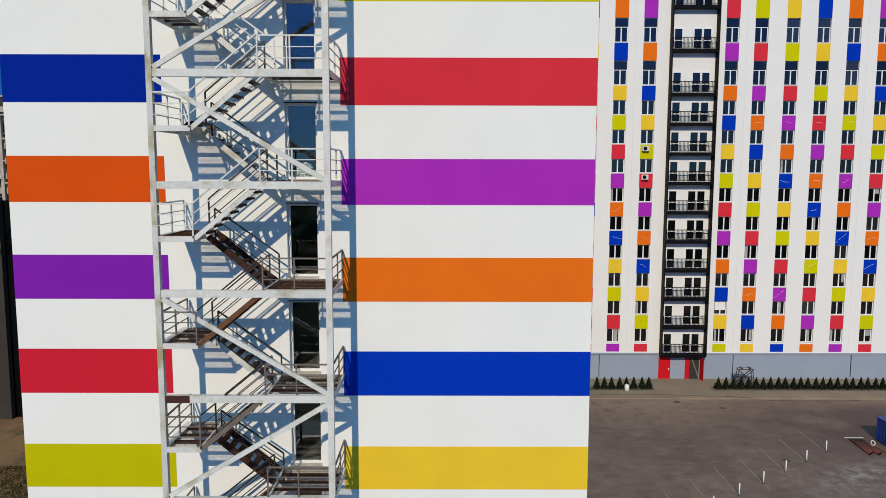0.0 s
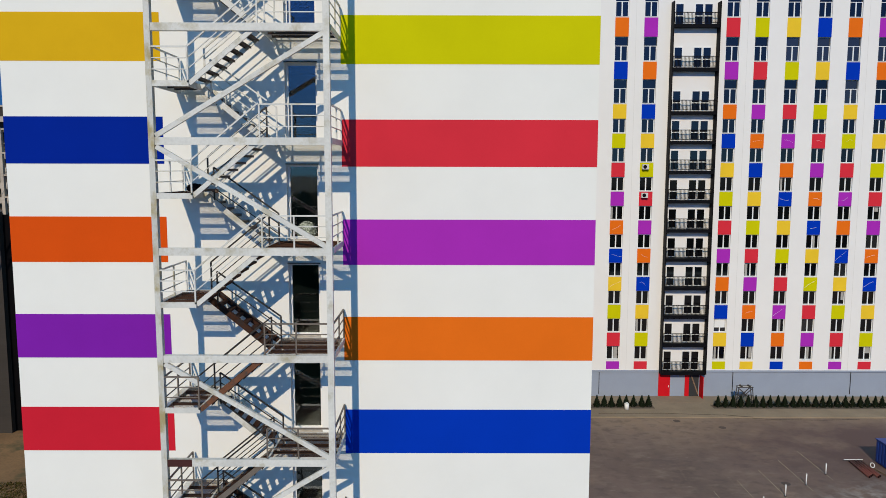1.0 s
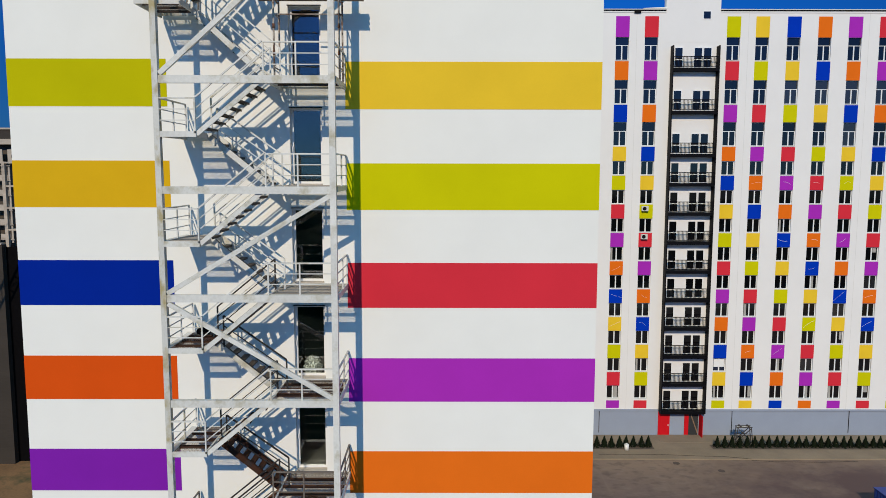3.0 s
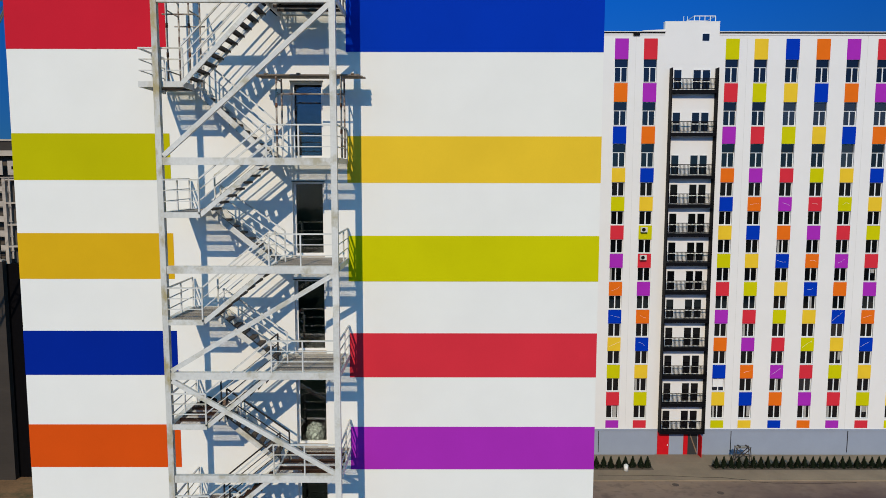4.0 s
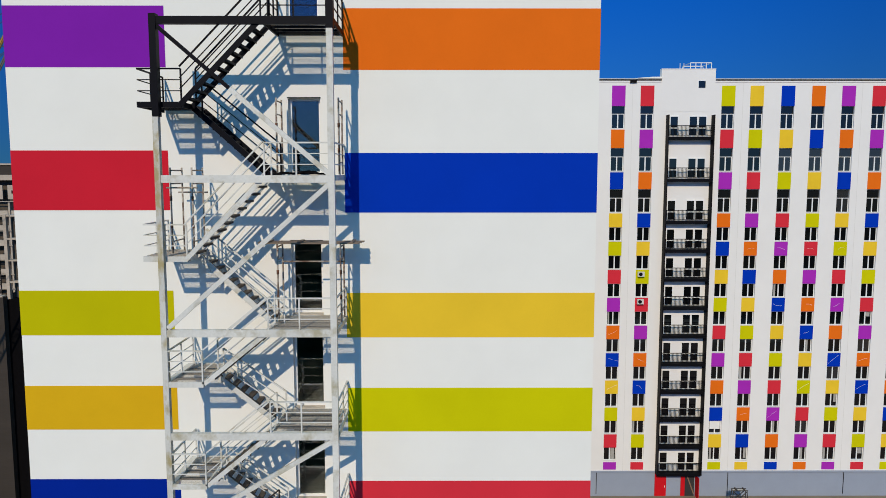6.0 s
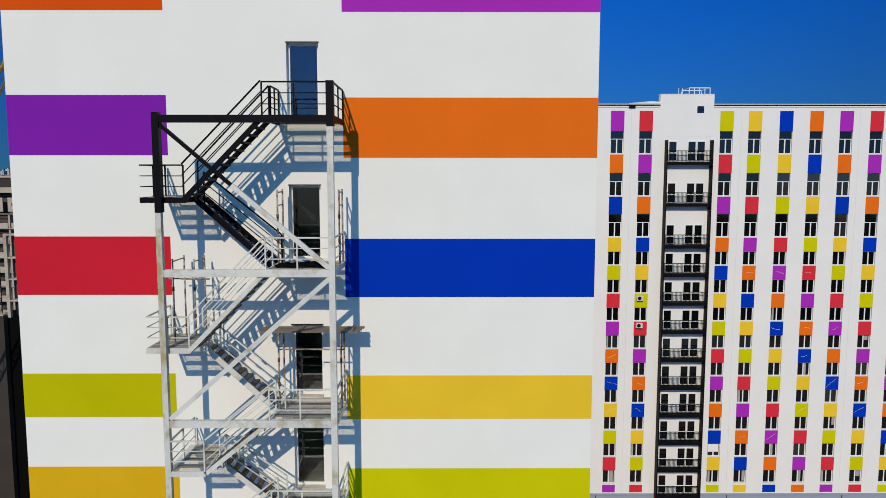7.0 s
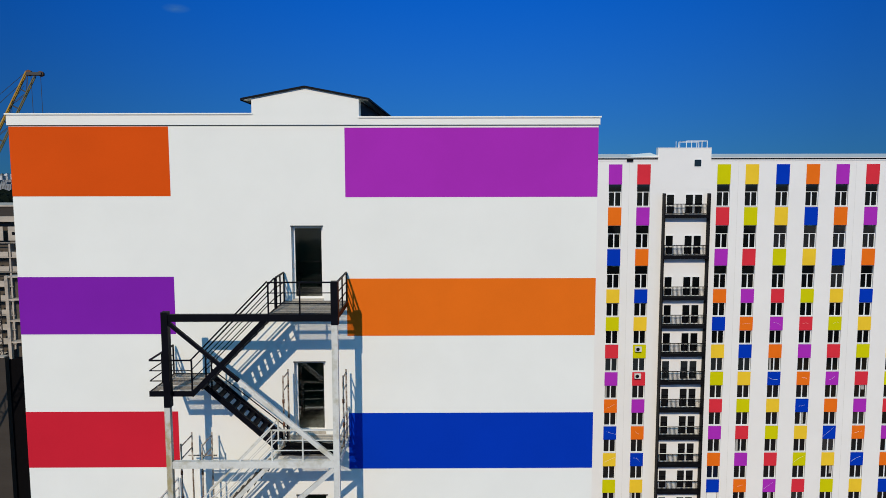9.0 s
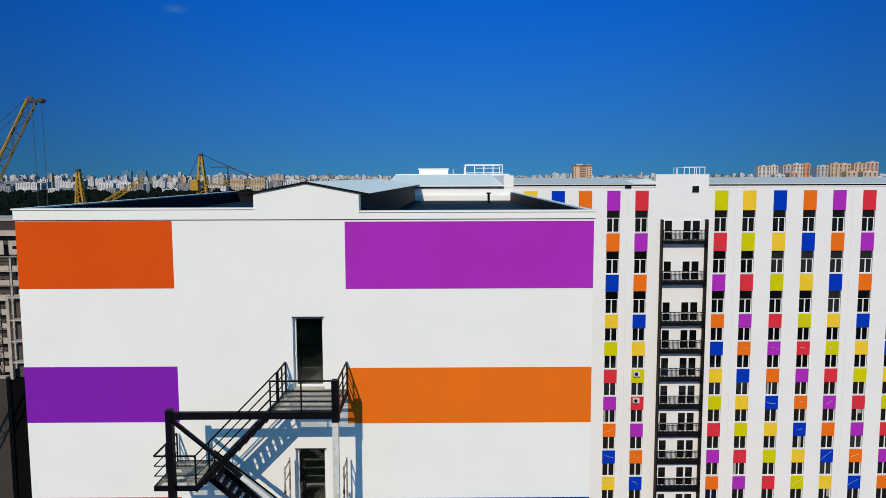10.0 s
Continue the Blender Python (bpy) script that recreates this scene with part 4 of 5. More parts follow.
def lumpy(name, at, size, mat, seed, label, category):
    """A filled sack: a slumped lump with folds, flat below."""
    g = random.Random(seed)
    bm = bmesh.new()
    r = bmesh.ops.create_icosphere(bm, subdivisions=4, radius=1.0)
    for v in r["verts"]:
        c = v.co.copy()
        fold = noise.noise(c * 2.1 + Vector((seed, 0, 0))) * 0.22 + noise.noise(c * 5.3) * 0.10
        k = 1 + fold + g.uniform(-0.01, 0.01)
        v.co = Vector((at[0] + c.x * size[0] * k, at[1] + c.y * size[1] * k, at[2] + max(0.0, (c.z * k + 0.62) / 1.62) * size[2]))
    return tagged(part(name, bm, mat), label, category)


SACKING = material("pale_sacking", (0.17, 0.19, 0.18), 0.85, vary=0.35, scale=6, fine=40, bump=0.3)
lumpy("rubble_sack", (-3.93, 0.68, 22.368), (0.30, 0.24, 0.52), SACKING, 3, "grey-green filled sack behind a glass door", "sack")
lumpy("refuse_bag", (-6.92, -0.42, 23.845), (0.24, 0.2, 0.22), BITUMEN, 7, "black refuse bag on a half landing", "bag")
g = random.Random(17)
BROKEN = material("broken_brick_rubble", (0.20, 0.13, 0.09), 0.9, vary=0.45, scale=6, fine=40, bump=0.4)
bm = bmesh.new()
for k in range(34):
    a, q = g.uniform(0, math.tau), g.random() ** 0.6
    c = Vector((-6.50 + math.cos(a) * q * 0.24, -0.50 + math.sin(a) * q * 0.28, 23.86 + (1 - q) * g.uniform(0.02, 0.14)))
    turn = Euler((g.uniform(0, 3), g.uniform(0, 3), g.uniform(0, 3))).to_matrix()
    w = Vector((g.uniform(0.025, 0.07), g.uniform(0.02, 0.05), g.uniform(0.015, 0.04)))
    v = [bm.verts.new(c + turn @ Vector((x * w.x * g.uniform(0.7, 1.1), y * w.y * g.uniform(0.7, 1.1), z * w.z))) for x in (-1, 1) for y in (-1, 1) for z in (-1, 1)]
    for f in ((0, 1, 3, 2), (4, 6, 7, 5), (0, 4, 5, 1), (2, 3, 7, 6), (0, 2, 6, 4), (1, 5, 7, 3)):
        bm.faces.new([v[i] for i in f])
tagged(part("rubble_heap", bm, BROKEN), "small heap of broken brown rubble on a half landing", "rubble", kind="stuff")

# ---- along the apartment block ----
CASE = material("air_conditioner_case", (0.6, 0.59, 0.56), 0.5, vary=0.05)
for z in (24.25, 21.3):
    ac = tagged(new("air_conditioner"), "pale outdoor air conditioner hung on a coloured panel", "air conditioner", group="air conditioners")
    ac.location = (0.10, 0, LIFT)
    boxpart("case", (20.98, 21.64, BY - 0.40, BY - 0.10, z + 0.03, z + 0.55), CASE, ac)
    bm = bmesh.new()
    tube(bm, (21.24, BY - 0.41, z + 0.29), (21.24, BY - 0.401, z + 0.29), 0.20, 20)
    part("fan_grille", bm, DARK, ac)
    for x in (21.08, 21.5):
        boxpart("bracket", (x, x + 0.04, BY - 0.40, BY - 0.033, z - 0.02, z + 0.028), DARK, ac)
blind = tagged(boxpart("window_blind", (29.46, 30.58, BY + 0.185, BY + 0.192, 7.64, 8.53), FRAME), "white blind covering most of a window", "blind")
for x in (8.2, 19.97, 31.44, 43.83, 56.0):
    boxpart("facade_joint", (x - 0.012, x + 0.012, BY - 0.004, BY - 0.001, BASE, 44.5), CASE, hostel)
boxpart("gutter_box", (19.65, 20.32, BY - 0.16, BY - 0.061, 44.48, 44.83), DARK, hostel, "dark gutter box under the eave")
bm = bmesh.new()
ring = [(20.45, -0.16, 44.93), (22.94, -0.16, 44.93), (22.94, 3.0, 45.15), (20.45, 3.0, 45.15)]
va = [bm.verts.new((x, BY + y, z)) for x, y, z in ring]
vb = [bm.verts.new((x + (0.25 if i == 0 else 0), BY + y, z + ((0.06 if i == 0 else 0.16) if y < 0 else (0.12 if i == 3 else 0.34)))) for i, (x, y, z) in enumerate(ring)]
bm.faces.new(va[::-1])
bm.faces.new(vb)
for i in range(4):
    j = (i + 1) % 4
    bm.faces.new((va[i], va[j], vb[j], vb[i]))
part("raised_roof", bm, SHEET, hostel, "raised pale sheet metal roof piece")

THUJA = material("dark_thuja_green", (0.013, 0.021, 0.010), 0.9, spec=0.1, vary=0.4, scale=6, bump=0.2)
BARK = material("brown_bark", (0.09, 0.06, 0.04), 0.9, vary=0.3, scale=8)


def thuja(seed):
    rng = random.Random(seed)
    t = tagged(new("thuja"), "small dark green conical thuja planted in a row", "shrub", group="row of thujas")
    tubepart("trunk", (0, 0, -0.05), (0, 0, 0.3), 0.03, BARK, t)
    bm = bmesh.new()
    for k in range(420):
        h = rng.random() ** 1.25
        rad = 0.43 * (1 - h) ** 1.05 * rng.uniform(0.5, 1.08) + 0.012
        a = rng.uniform(0, math.tau)
        p = Vector((math.cos(a) * rad, math.sin(a) * rad, 0.06 + h * 1.08))
        d = Vector((math.cos(a) * 0.4, math.sin(a) * 0.4, 1)).normalized()
        s = Vector((-math.sin(a), math.cos(a), 0))
        l, w = rng.uniform(0.08, 0.15), rng.uniform(0.04, 0.08)
        q = [p - s * w - d * l * 0.4, p + s * w - d * l * 0.4, p + s * w * 0.6 + d * l * 0.4 + s * rng.uniform(-0.03, 0.03), p + d * l]
        bm.faces.new([bm.verts.new(v) for v in q])
    part("crown", bm, THUJA, t)
    return t


road_crack = bmesh.new()
way = [(16.0, 49.3), (22.6, 49.35), (25.5, 49.05), (28.3, 48.86), (31.0, 48.2), (33.2, 47.86), (37.8, 47.72), (41.5, 48.0)]
for (ax, ay), (bx, by) in zip(way, way[1:]):
    z = 0.142 if ay > 48.42 and by > 48.42 else 0.163 if ay > 48.2 or by > 48.2 else 0.022
    bar(road_crack, (ax, ay, z), (bx, by, z), 0.07, 0.006)
part("crack", road_crack, DARK, pavement, "dark crack wandering over pavement and kerb")
kinds = [thuja(k) for k in range(3)]
rng = random.Random(11)
HEDGE = [16.1 + 0.77 * k for k in range(8)] + [28.62 + 0.77 * k for k in range(34)]
for k, x in enumerate(HEDGE):
    place = pose(x + 0.15 + rng.uniform(-0.05, 0.05), 51.4 + rng.uniform(-0.06, 0.06), 0.14, 0, 0, rng.uniform(0, 360))
    if k < 3:
        kinds[k].matrix_basis = place
    else:
        copy_thing(kinds[k % 3], place)
SOIL = material("bed_soil", (0.11, 0.082, 0.06), 0.95, vary=0.3, scale=3, bump=0.4)
for a, b in ((15.4, 22.1), (28.15, 56)):
    tagged(boxpart("planting_bed", (a, b, 50.8, 52.0, 0.05, 0.155), SOIL), "narrow bed of dark soil", "bed", kind="structure")
tagged(boxpart("kerb", (4.9, 75, 48.25, 48.40, -0.2, 0.16), PAVING), "pale concrete kerb", "kerb", kind="structure")

TUBEGREY = material("grey_rusty_tube", (0.045, 0.038, 0.035), 0.7, vary=0.3, scale=5)
trestle = tagged(new("steel_trestle"), "tall dark steel work trestle beside the plinth", "trestle")
for x, out in ((31.22, -0.22), (32.62, 0.22)):
    for y in (52.1, 52.6):
        barpart("leg", (x, y, 1.96), (x + out, y, 0.14), 0.07, TUBEGREY, trestle)
    barpart("crossbar", (x + out * 0.4, 52.1, 1.05), (x + out * 0.4, 52.6, 1.05), 0.05, TUBEGREY, trestle)
for y in (52.1, 52.6):
    barpart("top_rail", (31.12, y, 1.99), (32.72, y, 1.99), 0.08, TUBEGREY, trestle)
    barpart("mid_rail", (31.06, y, 1.1), (32.78, y, 1.1), 0.06, TUBEGREY, trestle)
    barpart("brace", (31.12, y - 0.04, 0.5), (32.59, y - 0.04, 1.86), 0.07, TUBEGREY, trestle)
    barpart("brace", (31.25, y - 0.11, 1.86), (32.72, y - 0.11, 0.5), 0.07, TUBEGREY, trestle)
boxpart("board", (31.2, 32.64, 52.25, 52.45, 1.96, 2.0), CASE, trestle, "pale narrow board")
for a in (31.45, 32.3):
    boxpart("bracket", (a, a + 0.14, 52.05, 52.65, 2.031, 2.13), TUBEGREY, trestle)
trestle.location.x = -0.08
tank = tagged(new("white_canister"), "small white plastic canister by the hedge", "canister")
tubepart("body", (19.14, 50.6, 0.15), (19.14, 50.6, 0.75), 0.24, FRAME, tank)
tubepart("neck", (19.14, 50.6, 0.75), (19.14, 50.6, 0.85), 0.09, FRAME, tank)

# ---- the yard ----
LINE = material("worn_line_paint", (0.29, 0.225, 0.15), 0.9, vary=0.4, scale=1.5, fine=10, stain=(0.15, 0.115, 0.095), stain_at=0.6)
bollard = tagged(new("bollard"), "thin white steel bollard standing in the yard", "bollard", group="bollards along the parking bays")
tubepart("pole", (0, 0, 0), (0, 0, 0.90), 0.047, FRAME, bollard)
tubepart("foot", (0, 0, 0), (0, 0, 0.04), 0.09, DARK, bollard)
BOL = [(31.30, 34.95), (28.72, 32.95), (26.17, 30.96), (23.62, 28.97), (21.05, 26.97), (18.50, 24.97), (15.95, 22.97)]
for k, (x, y) in enumerate(BOL):
    if k == 0:
        bollard.matrix_basis = pose(x, y, 0.02)
    else:
        copy_thing(bollard, pose(x, y, 0.02))
    barpart("bay_line", (x, y - 1.1, 0.018), (x + 0.03, y + 4.8, 0.018), 0.065, LINE, road, h=0.012)
IRON = material("rusted_iron_lid", (0.085, 0.058, 0.045), 0.8, vary=0.3, scale=6)
for x, y in ((27.24, 33.14), (23.26, 47.45), (27.02, 45.62)):
    mh = tagged(new("manhole_cover"), "round dark iron manhole cover in the asphalt", "manhole", group="manhole covers")
    tubepart("rim", (x, y, 0.0), (x, y, 0.03), 0.36, IRON if y > 40 else TUBEGREY, mh)
    tubepart("lid", (x, y, 0.03), (x, y, 0.04), 0.28, IRON, mh)
BLUE_METAL = material("blue_container_paint", (0.010, 0.045, 0.25), 0.5, vary=0.15, scale=1.5, stain=(0.08, 0.05, 0.05), stain_at=0.66)
container = tagged(new("site_container"), "blue ribbed steel site container in the yard", "container")
boxpart("body", (36.75, 39.1, 31.4, 37.4, 0.12, 2.02), BLUE_METAL, container)
for k in range(14):
    y = 31.6 + k * 0.42
    boxpart("rib", (36.70, 36.749, y, y + 0.2, 0.25, 1.92), BLUE_METAL, container)
for k in range(5):
    x = 36.95 + k * 0.42
    boxpart("rib", (x, x + 0.2, 31.35, 31.399, 0.25, 1.92), BLUE_METAL, container)
boxpart("roof", (36.68, 39.17, 31.33, 37.47, 2.021, 2.10), BLUE_METAL, container)
boxpart("skid", (36.9, 38.95, 31.6, 37.2, 0.02, 0.119), DARK, container)
PIPE = material("red_brown_pipe", (0.115, 0.030, 0.022), 0.7, vary=0.25, scale=2)
for k in range(5):
    p = tagged(new("steel_pipe"), "long red-brown steel pipe lying in the yard", "pipe", group="pipes lying in the yard")
    bm = bmesh.new()
    tube(bm, (34.62 + k * 0.24, 37.5, 0.12), (34.40 + k * 0.24, 34.2 + 0.2 * (k % 3), 0.12), 0.10, 12)
    part("barrel", bm, PIPE, p)
    bm = bmesh.new()
    tube(bm, (34.40 + k * 0.24, 34.197 + 0.2 * (k % 3), 0.12), (34.399 + k * 0.24, 34.19 + 0.2 * (k % 3), 0.12), 0.08, 12)
    part("bore", bm, BITUMEN, p)
tagged(boxpart("white_plank", (34.1, 35.7, 37.38, 37.44, 0.222, 0.26), FRAME), "pale plank laid across the pipe ends", "plank")
hoop = tagged(new("hose_coil"), "pale coil of hose on the pipes", "hose")
bm = bmesh.new()
for k in range(16):
    a, b = k * math.tau / 16, (k + 1) * math.tau / 16
    tube(bm, (35.62 + 0.17 * math.cos(a), 35.9 + 0.08 * math.sin(a), 0.38 + 0.17 * math.sin(a)), (35.62 + 0.17 * math.cos(b), 35.9 + 0.08 * math.sin(b), 0.38 + 0.17 * math.sin(b)), 0.035, 6)
part("coil", bm, FRAME, hoop)
loose = tagged(barpart("timber_beam", (35.75, 36.3, 0.09), (36.35, 32.0, 0.09), 0.12, TIMBER, None), "rough timber beam lying beside the pipes", "timber")

# ---- building site to the west ----
CONCRETE = material("raw_concrete", (0.42, 0.36, 0.30), 0.9, vary=0.25, scale=0.5, fine=6, bump=0.2, stretch=(0.4, 0.4, 1))
GREYWALL = material("grey_panel_wall", (0.034, 0.027, 0.022), 0.9, vary=0.25, scale=0.25, fine=5, bump=0.2, stretch=(0.2, 0.2, 1.5))
YELLOW = material("yellow_crane_paint", (0.40, 0.215, 0.006), 0.6, vary=0.35, scale=1.0)
RECESS = material("brown_block_masonry", (0.075, 0.060, 0.047), 0.9, vary=0.3, scale=0.8, fine=6, bump=0.3)
shell = tagged(new("unfinished_block"), "unfinished concrete block with bare loggias above a black base", "building")
boxpart("base_wall", (-61.5, -30, 77.0, 95, -12.6, 18.2), BITUMEN, shell, "plain black lower walls")
boxpart("corner_post", (-59.05, -58.62, 76.9, 77.4, 18.21, 29.75), CONCRETE, shell, "pale concrete corner post")
boxpart("rear_wall", (-58.6, -30, 78.2, 95, 18.21, 29.5), RECESS, shell, "bare brown masonry")
for z in (20.45, 23.4, 26.35, 29.5):
    boxpart("floor_slab", (-58.61, -30, 76.95, 78.5, z, z + 0.2), CONCRETE, shell)
    for x in (-54.6, -50.5, -46.4, -42.3):
        boxpart("column", (x - 0.2, x + 0.2, 77.0, 77.4, z - 2.2, z - 0.001), CONCRETE, shell)
hall = tagged(new("concrete_hall"), "long plain grey concrete wall of a site hall", "building")
boxpart("wall", (-130, -59.1, 76.0, 76.9, -12.6, 18.6), GREYWALL, hall)
boxpart("coping", (-130, -59.1, 75.9, 77.0, 18.61, 18.8), CONCRETE, hall)
panel_block = tagged(new("panel_block"), "pale concrete panel block under construction with open loggias", "building")
boxpart("core", (-150, -70, 131.5, 145, -12.6, 34.8), RECESS, panel_block)
boxpart("roof_house", (-150, -84, 130.9, 144, 34.95, 36.9), GREYWALL, panel_block, "grey roof storey")
boxpart("roof_edge", (-150.3, -83.7, 130.6, 144.3, 36.91, 37.25), CONCRETE, panel_block)
boxpart("roof_band", (-150.2, -69.8, 129.6, 145.2, 33.8, 34.9), CONCRETE, panel_block)
rng = random.Random(3)
for k in range(12):
    z = 33.8 - 3.05 * k
    boxpart("rail", (-150, -70, 129.55, 129.65, z - 4.45, z - 4.3), CONCRETE, panel_block)
    for j in range(17):
        x = -149.2 + j * 4.65
        if k == 0:
            p = boxpart("wall_panel", (x - 0.5, x + 3.1, 129.7, 129.9, z - 3.9, z - 1.0), CONCRETE, panel_block)
            boxpart("opening", (x + 0.3, x + 1.35, 129.66, 129.699, z - 2.75, z - 2.1), DARK, p)
        else:
            boxpart("parapet_panel", (x, x + 3.9, 129.7, 129.9, z - 4.4 + rng.uniform(0, 0.2), z - 3.2), CONCRETE, panel_block)
            boxpart("post", (x + 1.0, x + 1.5, 129.72, 130.1, z - 3.2, z - 2.3), CONCRETE, panel_block)
            boxpart("pier", (x + 4.0, x + 4.35, 129.8, 131.49, z - 4.3, z - 1.4), CONCRETE, panel_block)


def lattice(name, owner, a, b, w, mat, step_len, side=(0, 1, 0)):
    """A square lattice boom from a to b: four chords and zigzag lacing."""
    a, b = Vector(a), Vector(b)
    d = (b - a).normalized()
    s = d.cross(Vector(side)).normalized()
    u = s.cross(d).normalized()
    bm = bmesh.new()
    cor = [s * (w / 2 * i) + u * (w / 2 * j) for i, j in ((-1, -1), (1, -1), (1, 1), (-1, 1))]
    for c in cor:
        bar(bm, a + c, b + c, w * 0.10)
    n = max(2, int((b - a).length / step_len))
    for k in range(n):
        p, q = a.lerp(b, k / n), a.lerp(b, (k + 1) / n)
        for i in range(4):
            c0, c1 = cor[i], cor[(i + 1) % 4]
            if k % 2:
                c0, c1 = c1, c0
            bar(bm, p + c0, q + c1, w * 0.06)
            bar(bm, p + c0, p + c1, w * 0.06)
    return part(name, bm, mat, owner)


# boom paint for the lower chords, darkened to paint in their shaded side
SHADED_YELLOW = material("shaded_yellow_boom_paint", (0.12, 0.095, 0.012), 0.6, vary=0.25, scale=1.0)
STEELROPE = material("dark_steel_rope", (0.03, 0.03, 0.03), 0.6)
crane = tagged(new("crawler_crane"), "yellow lattice boom crane rising over the site", "crane")
tip, foot = Vector((-44.6, 60, 54.4)), Vector((-73.6, 60, 1.0))
reach = (tip - foot).normalized()
across = Vector((reach.z, 0, -reach.x))
for dy in (-0.16, 0.16):
    barpart("chord", foot + across * -0.56 + Vector((0, dy, 0)), tip + across * -0.50 + Vector((0, dy, 0)), 0.13, YELLOW, crane, label="yellow boom chord with the sunlit side put into its paint")
    barpart("chord", foot + across * 0.56 + Vector((0, dy, 0)), tip + across * 0.50 + Vector((0, dy, 0)), 0.10, SHADED_YELLOW, crane)
bays = 30
for k in range(bays):
    p, q = foot.lerp(tip, k / bays), foot.lerp(tip, (k + 1) / bays)
    for dy in (-0.16, 0.16):
        barpart("lacing", p + across * -0.52 + Vector((0, dy, 0)), p + across * 0.52 + Vector((0, dy, 0)), 0.07, STEELROPE, crane)
        barpart("lacing", p + across * (0.52 if k % 2 else -0.52) + Vector((0, dy, 0)), q + across * (-0.52 if k % 2 else 0.52) + Vector((0, dy, 0)), 0.05, STEELROPE, crane)
boxpart("head", (tip.x - 0.3, tip.x + 1.3, 59.6, 60.4, 54.25, 54.55), STEELROPE, crane)
tubepart("head_sheave", (tip.x + 1.1, 59.8, 54.4), (tip.x + 1.1, 60.2, 54.4), 0.30, RUST, crane)
tubepart("head_sheave", (tip.x - 0.2, 59.8, 54.5), (tip.x - 0.2, 60.2, 54.5), 0.34, RUST, crane)
for dx in (0.0, 1.05):
    tubepart("hoist_rope", (tip.x + dx, 60, 54.4), (tip.x + dx + 0.15, 60, 8.0), 0.028, STEELROPE, crane)
boxpart("hook_block", (tip.x - 0.1, tip.x + 1.35, 59.7, 60.3, 7.0, 8.0), RUST, crane)
for start, end in ((54.8, 20.0), (53.9, 16.5), (53.2, -3.0)):
    tubepart("pendant_rope", (tip.x - 0.3 - (54.8 - start) * 0.3, 60, start), (-88, 60, end), 0.03, STEELROPE, crane)
lattice("mast", crane, (-78, 60, 2), (-90, 60, 16.0), 0.8, YELLOW, 2.0)
boxpart("cab", (-80, -70, 57.5, 62.5, -9.5, -5.5), YELLOW, crane)
for y in (57.2, 61.4):
    boxpart("track", (-80, -68, y, y + 1.4, -12.2, -9.6), TUBEGREY, crane)
hoist = tagged(new("hoist_mast"), "slim dark lattice hoist mast before the unfinished block", "mast")
lattice("mast", hoist, (-61.9, 79.0, -12), (-61.9, 79.0, 28.2), 1.1, TUBEGREY, 1.3)
for x, top_z, half in ((-147.6, 48.4, 1.9), (-97.2, 54.6, 2.0)):
    tc = tagged(new("tower_crane"), "yellow slewing tower crane on the building site", "crane", group="yellow tower cranes")
    lattice("tower", tc, (x, 280, -14), (x, 280, top_z - 18), 3.0, YELLOW, 3.5)
    for sx in (-1, 1):
        barpart("a_frame_leg", (x + sx * half, 280, top_z - 18), (x + sx * 0.4, 280, top_z), 0.62, YELLOW, tc)
        barpart("a_frame_leg", (x + sx * half, 283, top_z - 18), (x + sx * 0.4, 281, top_z), 0.5, YELLOW, tc)
    for k in range(8):
        turn = 1 if k % 2 else -1
        barpart("rung", (x - turn * half * (1 - k / 8), 280, top_z - 18 + 2.1 * k), (x + turn * half * (1 - k / 8), 280, top_z - 16.4 + 2.1 * k), 0.26, YELLOW, tc)
    boxpart("head", (x - 0.7, x + 0.7, 279.4, 281.6, top_z - 0.5, top_z + 0.5), STEELROPE, tc)
    if x > -120:
        boxpart("cabin", (x - 3.9, x - 0.9, 278, 281, top_z - 14.5, top_z - 10.2), YELLOW, tc)
        tubepart("jib_rope", (x + 0.5, 280, top_z + 0.2), (x + 22, 280, top_z - 9.5), 0.16, STEELROPE, tc)
        tubepart("jib_rope", (x - 0.5, 280, top_z + 0.2), (x - 7, 280, top_z - 13), 0.14, STEELROPE, tc)
        lattice("jib", tc, (x + 1.5, 280, top_z - 11.6), (x + 27, 280, top_z - 11.2), 1.9, YELLOW, 2.6)
    else:
        lattice("jib", tc, (x + 6.0, 280, top_z - 16.0), (x + 27, 280, top_z - 3.5), 1.8, YELLOW, 2.4)

far_crane = tagged(new("tower_crane"), "thin dark blue tower crane far off over the town", "crane")
CRANE_BLUE = material("blue_crane_paint", (0.02, 0.05, 0.09), 0.7, vary=0.2)
barpart("mast", (-263.9, 900, -14), (-263.6, 900, 58.6), 1.8, CRANE_BLUE, far_crane)
barpart("jib", (-286.0, 900, 56.2), (-255.0, 900, 55.4), 1.1, CRANE_BLUE, far_crane)
barpart("tie_rope", (-263.6, 900, 58.4), (-284.0, 900, 56.5), 0.3, CRANE_BLUE, far_crane)
boxpart("counterweight", (-258.0, -255.0, 899, 901, 53.5, 55.2), CRANE_BLUE, far_crane)

